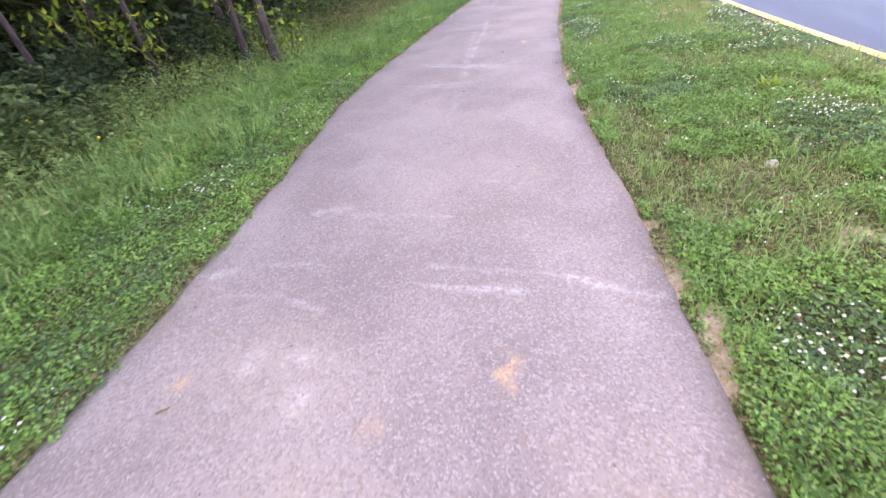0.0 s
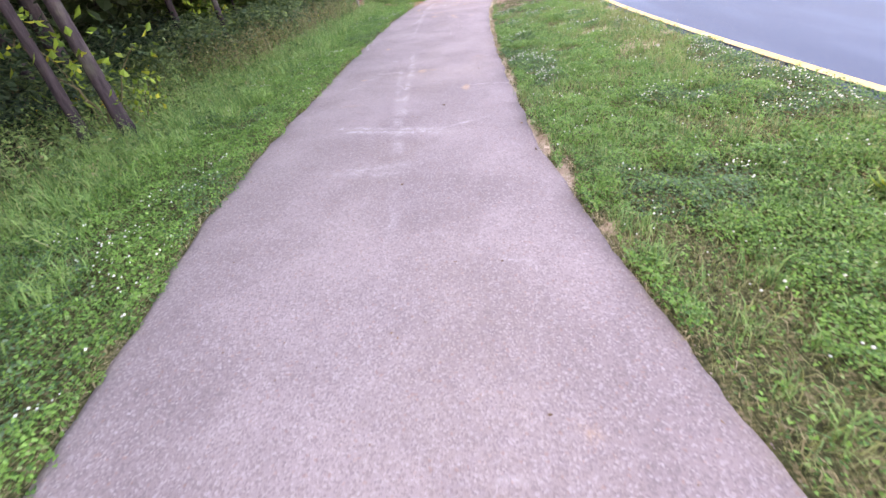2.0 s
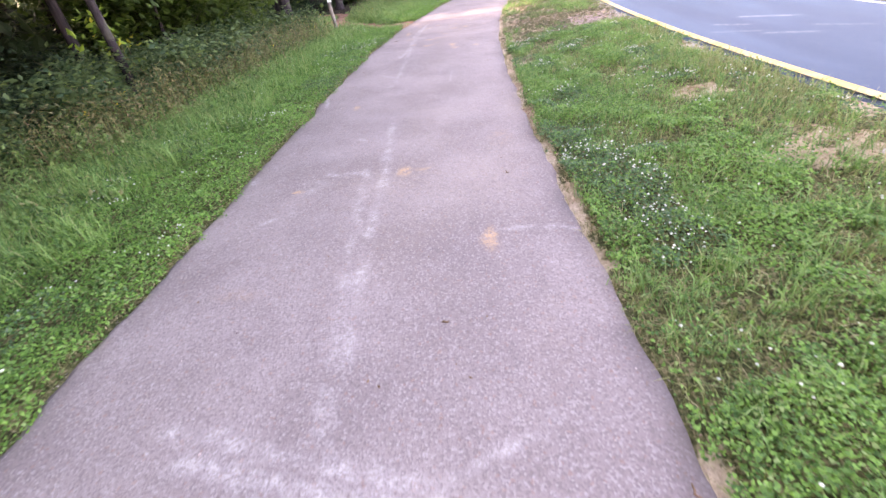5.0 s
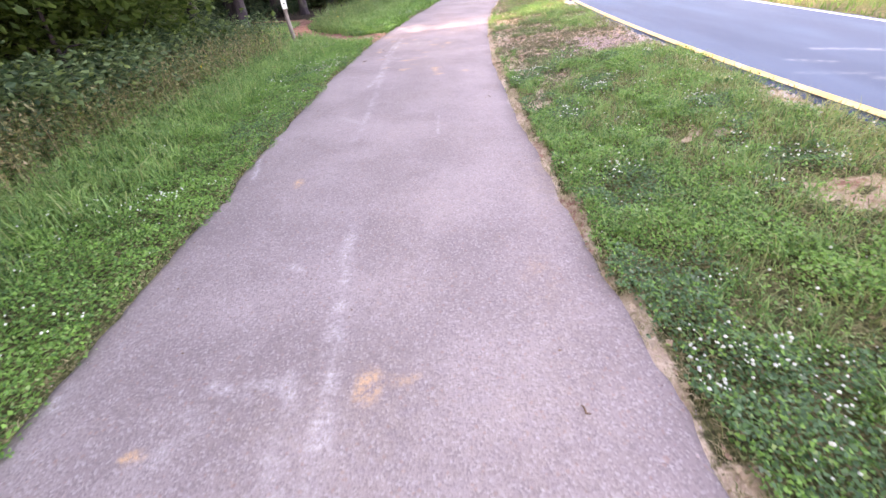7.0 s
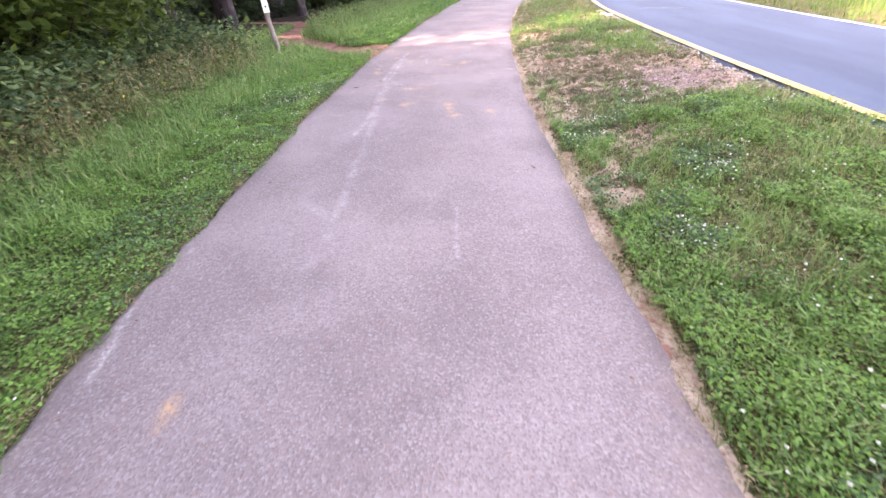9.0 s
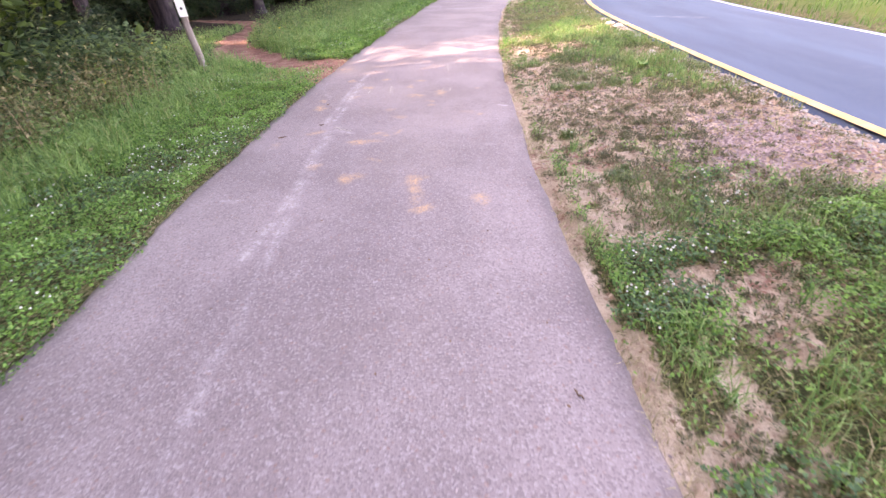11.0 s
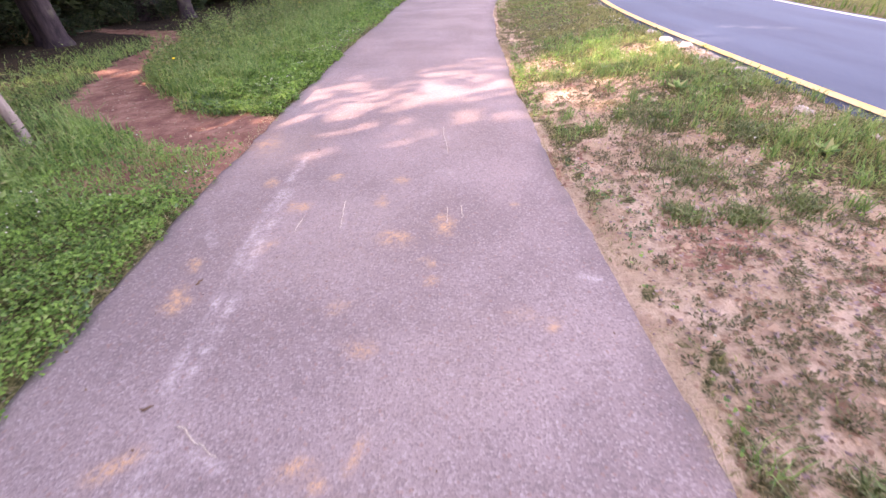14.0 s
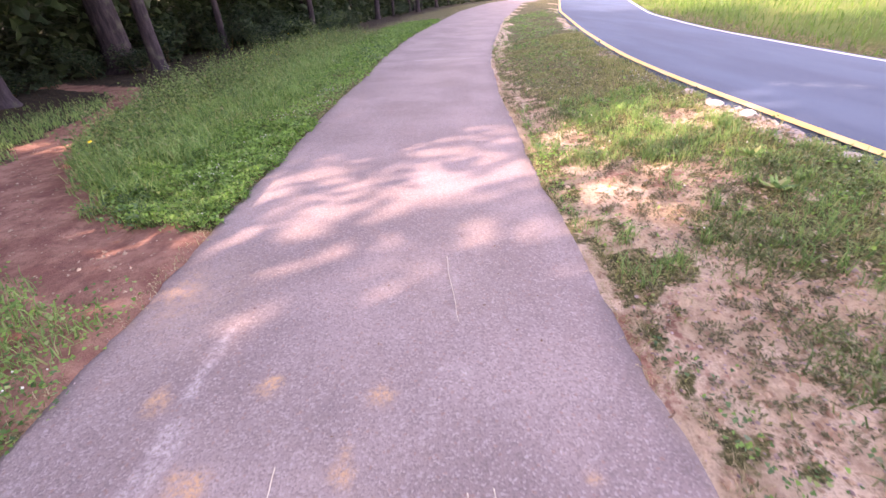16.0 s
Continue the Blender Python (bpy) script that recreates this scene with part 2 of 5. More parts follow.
def mounds(x, y, cell, seed):
    """Rounded clumps, one in each cell of a jittered lattice: 1 on top, 0 between them."""
    x, y = np.asarray(x, float) / cell, np.asarray(y, float) / cell
    i, j = np.floor(x).astype(int), np.floor(y).astype(int)
    best = np.zeros(np.broadcast(x, y).shape)
    for a in (-1, 0, 1):
        for c in (-1, 0, 1):
            u, v = (i + a + seed * 17) % 256, (j + c + seed * 29) % 256
            d = np.hypot(x - i - a - TABLE[u, v], y - j - c - TABLE[v, u]) / (0.4 + 0.5 * TABLE[(u + 91) % 256, v])
            best = np.maximum(best, np.clip(1 - d * d, 0, 1))
    return best


def smooth(v, lo, hi):
    v = np.clip((np.asarray(v, float) - lo) / (hi - lo), 0, 1)
    return v * v * (3 - 2 * v)


YS = np.arange(-45.0, 130.0, 0.1)


def line(points, soften):
    p = np.array(points)
    x = np.interp(YS, p[:, 1], p[:, 0])
    k = np.exp(-0.5 * (np.arange(-30, 31) * 0.1 / soften) ** 2)
    x = np.convolve(np.pad(x, 30, mode="reflect", reflect_type="odd"), k / k.sum(), "valid")
    return lambda y: np.interp(y, YS, x)


path_left = line([(5.6, -45), (-1.75, -1.5), (-2.03, 0.1), (-2.24, 1.3), (-2.65, 2.9), (-3.11, 4.55), (-3.27, 5.5), (-3.43, 6.6), (-3.58, 8.1), (-3.68, 9.1), (-3.83, 10.6), (-4.0, 12.2), (-4.16, 14.2),
                  (-4.3, 16.5), (-4.34, 18.8), (-4.29, 21.2), (-4.17, 24), (-3.93, 27.1), (-3.72, 31), (-3.1, 37), (0.0, 55), (4.4, 71), (40, 130)], 0.5)
path_right = line([(9.0, -45), (1.15, -1.5), (0.72, 0.8), (0.57, 1.5), (0.32, 2.6), (0.12, 3.4), (-0.12, 4.3), (-0.45, 5.9), (-0.74, 8.2), (-0.97, 10), (-1.18, 12.2),
                   (-1.37, 15), (-1.45, 17), (-1.47, 19.5), (-1.42, 22), (-1.31, 24.5), (-0.95, 28.7), (-0.45, 32), (1.6, 43), (7.0, 65), (43, 130)], 0.5)
road_yellow = line([(16, -45), (3.7, -1), (2.45, 5.2), (2.15, 7), (1.78, 9.6), (1.5, 12), (1.33, 14.2), (1.22, 17.5), (1.22, 21.5), (1.25, 24), (1.45, 26.8), (2.33, 32), (4.6, 43), (9.2, 60), (46, 130)], 1.0)
road_white = line([(19.6, -45), (7.2, -1), (5.9, 5.2), (4.95, 11), (4.72, 15), (4.72, 20), (4.85, 25), (5.5, 31), (7.0, 37.8), (12.2, 52.7), (50, 130)], 1.2)
ROAD_Z = 0.25


def edge_l(y):
    return path_left(y) + 0.045 * (vnoise(y, 0, 1.1, 3) - 0.5) + 0.05 * (vnoise(y, 0, 4.5, 4) - 0.5) + 0.02 * (vnoise(y, 0, 13.0, 8) - 0.5)


def edge_r(y):
    return path_right(y) + 0.07 * (vnoise(y, 0, 0.9, 5) - 0.5) + 0.04 * (vnoise(y, 0, 4.0, 6) - 0.5) + 0.02 * (vnoise(y, 0, 13.0, 7) - 0.5)


TRAIL = np.array([(-3.9, 20.15, 0.55), (-4.6, 20.35, 0.5), (-5.3, 20.65, 0.45), (-6.1, 21.2, 0.5), (-6.9, 22.0, 0.5), (-7.6, 23.0, 0.42), (-8.15, 24.2, 0.36), (-8.45, 25.6, 0.32), (-8.8, 27.0, 0.3), (-9.8, 28.6, 0.3), (-13, 30.5, 0.3)])


def trail_mask(x, y):
    x, y = np.asarray(x, float), np.asarray(y, float)
    best = np.full(np.broadcast(x, y).shape, 9.0)
    for (ax, ay, aw), (bx, by, bw) in zip(TRAIL[:-1], TRAIL[1:]):
        t = np.clip(((x - ax) * (bx - ax) + (y - ay) * (by - ay)) / ((bx - ax) ** 2 + (by - ay) ** 2), 0, 1)
        best = np.minimum(best, np.hypot(x - ax - t * (bx - ax), y - ay - t * (by - ay)) - (aw + t * (bw - aw)))
    best = best + 0.35 * (fbm(x, y, 2.3, 9) - 0.5) + 0.35 * (fbm(x, y, 7.0, 10) - 0.5)
    return 1 - smooth(best, -0.14, 0.16)


def thin_mask(x, y):
    """Trodden verge beside the mouth of the trail, where little grows."""
    x, y = np.asarray(x, float), np.asarray(y, float)
    m = smooth(y, 18.5, 19.4) * (1 - smooth(y, 20.4, 20.9)) * smooth(x, -6.4, -5.3)
    return m * smooth(fbm(x, y, 2.6, 11) + 0.35 * m, 0.45, 0.7)


def beside_post(x, y):
    """True where the trodden grass round the trail post is left out."""
    return np.hypot(np.asarray(x) + 6.65, np.asarray(y) - 20.15) < 0.42


PATCHES = [(1.0, 8.8, 0.55, 0.5, 0.66), (1.7, 9.4, 0.4, 0.5, 0.6), (0.3, 11.6, 0.3, 0.25, 0.5), (0.75, 10.4, 0.4, 0.4, 0.6), (0.9, 1.9, 0.1, 0.3, 0.3),
           (0.8, 2.6, 0.12, 0.4, 0.5), (1.3, 2.3, 0.15, 0.15, 0.5), (0.35, 15.9, 1.0, 0.8, 0.95), (0.1, 16.9, 1.3, 1.0, 0.95), (-0.6, 17.6, 0.9, 1.6, 1.0), (0.72, 19.85, 0.35, 0.45, 1.1),
           (-0.75, 19.2, 0.7, 0.9, 1.0), (-0.9, 20.8, 0.55, 1.1, 0.8), (-0.2, 21.0, 0.8, 0.6, 0.55), (-0.95, 23.2, 0.45, 1.5, 0.75), (0.4, 22.6, 0.5, 0.5, 0.6), (-0.4, 14.3, 0.6, 0.5, 0.5), (-0.8, 15.6, 0.7, 0.9, 0.8), (-0.1, 15.3, 0.7, 0.5, 0.7), (0.8, 17.5, 0.5, 0.8, 0.6)]
PATCHES += [(-0.6, 14.2, 0.5, 0.5, 0.7), (-0.9, 13.4, 0.3, 0.6, 0.7), (-0.12, 4.45, 0.05, 0.3, 0.9), (-0.27, 5.2, 0.06, 0.45, 1.0), (-0.41, 5.9, 0.05, 0.3, 0.8), (-0.96, 10.4, 0.04, 0.4, 0.7), (-1.08, 11.6, 0.06, 0.5, 0.85), (-1.16, 12.6, 0.06, 0.5, 0.8), (-1.23, 13.7, 0.08, 0.5, 0.9), (0.6, 1.5, 0.04, 0.5, 0.7), (0.42, 2.3, 0.06, 0.4, 0.8), (-0.83, 9.3, 0.07, 0.25, 0.7)]


def bare_mask(x, y):
    """Bare sandy soil on the strip between path and road."""
    r = x - path_right(y)
    m = np.zeros(np.broadcast(x, y).shape)
    for px, py, a, b, w in PATCHES:
        m = np.maximum(m, w * np.exp(-(((x - px) / a) ** 2 + ((y - py) / b) ** 2) * 0.9))
    rim = smooth(vnoise(y, 0, 0.75, 12) + 0.3 * smooth(y, 8, 16), 0.42, 0.75) * (1 - smooth(r, 0.03, 0.045 + 0.07 * vnoise(y, 1, 1.7, 13) + 0.06 * smooth(y, 11, 15)))
    worn = 0.5 * (1 - smooth(r, 0.2, 1.2)) * smooth(y, 20, 24) * (1 - smooth(y, 40, 60))
    shoulder = 0.85 * (1 - smooth(np.abs(x - road_yellow(y) + 0.3), 0.05, 0.28)) * smooth(vnoise(y, 2, 0.8, 14), 0.4, 0.65) * smooth(y, 8, 14)
    m = np.maximum(np.maximum(m, worn), np.maximum(shoulder, 1.0 * rim))
    m = m + 0.45 * (fbm(x, y, 2.2, 15) - 0.5) + 0.5 * (fbm(x, y, 8.0, 17) - 0.5) + 0.5 * (vnoise(x, y, 24.0, 18) - 0.5)
    keep = (r > -0.3) & (x < road_yellow(y) + 0.1)
    return smooth(m, 0.36, 0.62) * keep


# where the strip beside the road carries dark clover and where its grass is thin and dry: x, y, half widths, weight
DEEP = [(1.62, 3.5, 0.45, 0.5, 1.0), (0.38, 4.75, 0.3, 0.5, 1.0), (0.9, 6.5, 0.45, 0.4, 0.9), (-0.3, 8.4, 0.3, 0.6, 0.9), (-0.58, 9.0, 0.4, 0.45, 1.0), (-0.62, 10.8, 0.3, 0.45, 0.8),
        (0.57, 12.3, 0.35, 0.35, 0.9), (-0.73, 12.45, 0.35, 0.4, 0.8), (-0.87, 14.55, 0.3, 0.35, 1.0), (1.0, 1.5, 0.35, 0.4, 0.9)]
DRY = [(0.75, 2.77, 0.2, 0.5, 1.0), (1.15, 2.3, 0.3, 0.35, 1.0), (1.15, 9.0, 0.5, 0.5, 0.9), (0.36, 4.1, 0.15, 0.3, 0.8), (0.9, 10.8, 0.45, 0.6, 1.0), (0.35, 10.5, 0.25, 0.3, 0.9), (0.25, 11.55, 0.35, 0.3, 1.0),
       (0.8, 5.8, 0.3, 0.4, 0.8), (0.2, 13.3, 0.6, 0.4, 0.8), (0.5, 7.6, 0.3, 0.35, 0.8)]


def blobs(x, y, spots):
    m = np.zeros(np.broadcast(x, y).shape)
    for px, py, a, b, w in spots:
        m = np.maximum(m, w * np.exp(-(((x - px) / a) ** 2 + ((y - py) / b) ** 2)))
    return m


def zones(x, y):
    """Shares of dark clover and of thin dry grass on the strip beside the road."""
    s = (x - path_right(y)) / np.maximum(road_yellow(y) - path_right(y), 0.5)
    wobble = 0.6 * (fbm(x, y, 3.2, 92) - 0.5)
    deep = smooth(np.maximum(blobs(x, y, DEEP), smooth(fbm(x, y, 1.05, 61), 0.6, 0.74)) + 1.5 * wobble, 0.3, 0.75)
    dry = smooth(fbm(x, y, 1.5, 75) + 0.13 * smooth(s, 0.45, 0.95) + 0.06 * smooth(y, 8, 13), 0.54, 0.66)
    dry = smooth(np.maximum(blobs(x, y, DRY), dry) + wobble, 0.36, 0.62) * (1 - deep)
    return deep, dry


def ground_z(x, y):
    x, y = np.asarray(x, float), np.asarray(y, float)
    l, r, f = path_left(y) - x, x - path_right(y), x - road_white(y) - 0.3
    w = np.maximum(road_yellow(y) - path_right(y), 0.5)
    z = -0.035 * smooth(l, 0.0, 1.0) - 0.03 * np.clip(l - 1.5, 0, 14)
    z = np.where(r > 0, -0.035 + (ROAD_Z - 0.02 + 0.035) * smooth(r / w, -0.15, 0.95), z)
    z = np.where(f > 0, ROAD_Z - 0.02 + 0.09 * np.clip(f, 0, 22) + 0.05 * smooth(f, 0, 1.5), z)
    under = smooth(np.maximum(l, r), -0.12, 0.03)
    z = np.where((l < 0.03) & (r < 0.03), -0.07 + under * (z + 0.07), z)
    on_road = smooth(np.minimum(x - road_yellow(y) + 0.13, road_white(y) + 0.32 - x), 0.0, 0.15)
    z = z - 0.1 * on_road
    off = smooth(np.maximum(l, r), 0.1, 0.6) * (1 - on_road)
    return z + off * (0.07 * (fbm(x, y, 0.9, 20) - 0.5) + 0.03 * (vnoise(x, y, 4.0, 22) - 0.5)) - 0.03 * trail_mask(x, y) * smooth(l, 0.2, 0.8)


# ---- mesh helpers ----
def grid_mesh(name, V, F, mat, parent=None, label="", flat=True):
    """One mesh object from an array of vertices and an array of faces with equal corners."""
    me = bpy.data.meshes.new(name)
    V, F = np.ascontiguousarray(V, np.float32), np.ascontiguousarray(F, np.int32)
    me.vertices.add(len(V))
    me.vertices.foreach_set("co", V.ravel())
    me.loops.add(F.size)
    me.loops.foreach_set("vertex_index", F.ravel())
    me.polygons.add(len(F))
    me.polygons.foreach_set("loop_start", np.arange(len(F), dtype=np.int32) * F.shape[1])
    me.polygons.foreach_set("use_smooth", np.full(len(F), not flat))
    me.update(calc_edges=True)
    me.materials.append(mat)
    ob = new(name, me)
    ob.parent = parent
    if label:
        tagged(ob, label)
    return ob


def part(name, bm, mat, parent=None, label="", smooth_shade=False):
    me = bpy.data.meshes.new(name)
    bm.to_mesh(me)
    bm.free()
    me.materials.append(mat)
    if smooth_shade:
        me.polygons.foreach_set("use_smooth", np.full(len(me.polygons), True))
    ob = new(name, me)
    ob.parent = parent
    if label:
        tagged(ob, label)
    return ob


def store(ob, name, values):
    at = ob.data.attributes.new(name, "FLOAT", "POINT")
    at.data.foreach_set("value", np.ascontiguousarray(values, np.float32).ravel())


def lattice(nr, nc):
    i = (np.arange(nr - 1)[:, None] * nc + np.arange(nc - 1)[None, :]).ravel()
    return np.stack([i, i + 1, i + nc + 1, i + nc], 1)


def leaf_quads(P, length, width, pitch, yaw=None, seed=1, broad=False):
    """Folded diamond leaves at the points P; broad: blunt leaves, widest near the tip."""
    g = np.random.default_rng(seed)
    n = len(P)
    yaw = g.uniform(0, 2 * np.pi, n) if yaw is None else yaw
    cp, sp = np.cos(pitch), np.sin(pitch)
    axis = np.stack([np.cos(yaw) * cp, np.sin(yaw) * cp, sp], 1)
    flat = np.stack([-np.sin(yaw), np.cos(yaw), np.zeros(n)], 1)
    up = np.cross(axis, flat)
    tip = g.normal(0, 0.4, n)[:, None]
    side = flat * np.cos(tip) + up * np.sin(tip)
    L, W = np.broadcast_to(length, n)[:, None], np.broadcast_to(width, n)[:, None]
    mid = P + axis * L * 0.55 + np.cross(axis, side) * W * -0.12
    V = np.stack([P, mid - side * W * 0.5, P + axis * L, mid + side * W * 0.5], 1).reshape(-1, 3)
    if broad:
        out = P + axis * L * 0.85
        V = np.stack([P - side * W * 0.2, out - side * W * 0.5, out + side * W * 0.5 + axis * L * 0.12, P + side * W * 0.2], 1).reshape(-1, 3)
    return V, np.arange(4 * n).reshape(n, 4)


def blade_quads(P, height, width, bend, seed=1):
    """Bent grass blades of two faces each, rooted at the points P."""
    g = np.random.default_rng(seed)
    n = len(P)
    yaw, turn = g.uniform(0, 2 * np.pi, n), g.uniform(0, 2 * np.pi, n)
    go = np.stack([np.cos(yaw), np.sin(yaw), np.zeros(n)], 1)
    side = np.stack([np.cos(turn), np.sin(turn), np.zeros(n)], 1)
    H, W, B = [np.broadcast_to(v, n)[:, None] for v in (height, width, bend)]
    up = np.array([0, 0, 1.0])
    m = P + up * H * 0.6 + go * H * B * 0.3
    t = P + up * H * (1 - 0.35 * B) + go * H * B
    V = np.stack([P - side * W / 2, P + side * W / 2, m - side * W * 0.4, m + side * W * 0.4, t - side * W * 0.06, t + side * W * 0.06], 1).reshape(-1, 3)
    k = np.arange(n)[:, None] * 6
    return V, np.concatenate([k + [0, 1, 3, 2], k + [2, 3, 5, 4]], 0)


def tube(points, radii, sides=8):
    """A tapered tube along a line of points."""
    p, r = np.asarray(points, float), np.asarray(radii, float)
    d = np.gradient(p, axis=0)
    d /= np.linalg.norm(d, axis=1)[:, None]
    ref = np.where(np.abs(d[:, 2:3]) > 0.9, [[1.0, 0, 0]], [[0, 0, 1.0]])
    u = np.cross(d, ref)
    u /= np.linalg.norm(u, axis=1)[:, None]
    v = np.cross(d, u)
    a = np.linspace(0, 2 * np.pi, sides, endpoint=False)
    V = (p[:, None] + r[:, None, None] * (np.cos(a)[None, :, None] * u[:, None] + np.sin(a)[None, :, None] * v[:, None])).reshape(-1, 3)
    i = np.arange(len(p) - 1)[:, None] * sides
    j = np.arange(sides)[None, :]
    k = (j + 1) % sides
    F = np.stack([i + j, i + k, i + sides + k, i + sides + j], -1).reshape(-1, 4)
    return V, F


def join(pieces):
    Vs, Fs, base = [], [], 0
    for V, F in pieces:
        Vs.append(V)
        Fs.append(F + base)
        base += len(V)
    return np.concatenate(Vs), np.concatenate(Fs)


# ---- ground, one sheet to the horizon ----
def spread(lo, hi, step, far, count):
    core = np.arange(lo, hi + step / 2, step)
    out = np.geomspace(step * 3, far, count)
    return np.concatenate([(lo - out)[::-1], core, hi + out])


gx, gy = spread(-12.5, 7.0, 0.115, 900, 34), spread(-1.5, 30.0, 0.115, 900, 46)
GX, GY = np.meshgrid(gx, gy)
ground = grid_mesh("ground", np.stack([GX, GY, ground_z(GX, GY)], -1).reshape(-1, 3), lattice(len(gy), len(gx)), M_SOIL, flat=False)
left_of = path_left(GY) - GX
store(ground, "bare", bare_mask(GX, GY))
store(ground, "trail", np.maximum(np.maximum(trail_mask(GX, GY), 0.8 * thin_mask(GX, GY)) * (left_of > -0.2), 0.5 * smooth(fbm(GX, GY, 1.6, 31), 0.5, 0.68) * (left_of < 0) * bare_mask(GX, GY)))
store(ground, "litter", smooth(left_of + 1.5 * fbm(GX, GY, 0.8, 33), 3.2, 5.0))
store(ground, "lawn", smooth(GX - road_white(GY), 0.5, 1.5))
tagged(ground, "grassy ground with sandy bare patches and leaf litter", "ground", kind="structure")

# ---- the asphalt path, with its chalky scuffs and clay stains ----
CHALK = [[(0.39, 1.76, -0.04, 1.80, 0.03, 1.0), (-0.25, 1.63, -0.61, 1.59, 0.028, 1.0), (-0.61, 1.59, -0.91, 1.59, 0.02, 0.5), (-1.26, 1.25, -1.59, 1.31, 0.016, 0.8), (-1.59, 1.31, -1.96, 1.22, 0.015, 0.4),
          (-2.23, 1.34, -2.03, 1.44, 0.04, 0.8), (-1.60, 2.19, -0.85, 2.27, 0.02, 0.4), (-1.88, 1.52, -1.57, 1.62, 0.02, 0.5), (-0.04, 1.80, -0.83, 1.76, 0.022, 0.5), (-1.85, 2.17, -1.67, 2.24, 0.06, 0.5)],
         [(-2.50, 6.39, -1.37, 6.29, 0.06, 0.7), (-2.52, 9.12, -1.86, 5.97, 0.06, 0.5), (-1.86, 5.97, -1.52, 4.39, 0.06, 0.3), (-2.25, 5.32, -1.77, 5.32, 0.08, 0.4), (-0.73, 2.82, -0.57, 2.84, 0.018, 1.0), (-0.74, 4.10, -0.60, 4.11, 0.03, 0.6)],
         [(-2.49, 9.91, -2.01, 6.89, 0.05, 0.7), (-2.06, 6.89, -1.75, 5.72, 0.05, 0.5), (-2.65, 6.52, -2.17, 6.48, 0.05, 0.7), (-2.17, 6.48, -1.46, 6.38, 0.045, 0.8), (-1.46, 6.40, -1.03, 6.69, 0.03, 0.6), (-2.13, 5.39, -1.65, 5.51, 0.09, 0.4)],
         [(-2.58, 10.44, -2.42, 9.52, 0.05, 0.6), (-2.42, 9.52, -2.28, 8.71, 0.06, 0.8), (-3.91, 11.78, -3.74, 11.30, 0.025, 0.9), (-3.59, 9.06, -3.56, 8.95, 0.04, 1.0), (-2.95, 8.93, -2.78, 8.85, 0.04, 0.8), (-2.63, 9.08, -2.50, 9.01, 0.035, 0.9),
          (-2.88, 9.07, -2.71, 9.02, 0.035, 0.7), (-3.53, 17.14, -3.02, 12.56, 0.05, 0.5), (-3.56, 9.35, -3.52, 9.31, 0.02, 1.0), (-2.88, 9.97, -2.79, 9.94, 0.025, 0.9)],
         [(-1.3, 8.07, -1.06, 8.13, 0.025, 0.8), (-1.06, 8.13, -0.78, 8.08, 0.025, 0.9), (-2.98, 8.67, -2.68, 9.1, 0.05, 0.5), (-3.1, 8.2, -2.93, 8.36, 0.03, 0.6)],
         [(-3.93, 12.45, -3.90, 12.35, 0.02, 0.8), (-3.04, 12.28, -3.11, 12.08, 0.05, 0.6), (-2.16, 12.95, -2.12, 12.25, 0.015, 0.6), (-3.36, 13.02, -2.89, 12.65, 0.05, 0.4), (-3.61, 19.00, -3.51, 16.54, 0.045, 0.8), (-3.51, 16.54, -3.43, 15.84, 0.045, 0.9),
          (-3.43, 15.84, -3.38, 15.38, 0.04, 0.9), (-3.38, 15.38, -3.40, 14.6, 0.045, 0.7), (-1.88, 16.51, -1.77, 16.53, 0.02, 1.0), (-3.43, 16.96, -3.25, 16.84, 0.025, 0.8), (-3.90, 15.36, -3.77, 15.36, 0.02, 0.9)],
         [(-3.65, 17.86, -3.62, 17.2, 0.04, 0.9), (-3.65, 19.6, -3.66, 18.45, 0.04, 0.8), (-3.66, 18.45, -3.65, 17.86, 0.04, 0.9), (-3.11, 18.82, -3.10, 18.39, 0.008, 0.6), (-2.35, 20.20, -2.38, 19.56, 0.008, 0.5), (-1.77, 21.61, -1.84, 21.16, 0.008, 0.5),
          (-1.65, 17.86, -1.56, 17.84, 0.03, 0.8), (-3.40, 18.08, -3.36, 18.04, 0.025, 1.0), (-4.17, 18.77, -3.90, 18.29, 0.03, 0.5), (-2.44, 19.22, -2.35, 19.21, 0.04, 0.8), (-3.70, 29.52, -0.8, 29.65, 0.06, 0.9), (-4.2, 20.9, -4.3, 22.0, 0.05, 0.6)]]
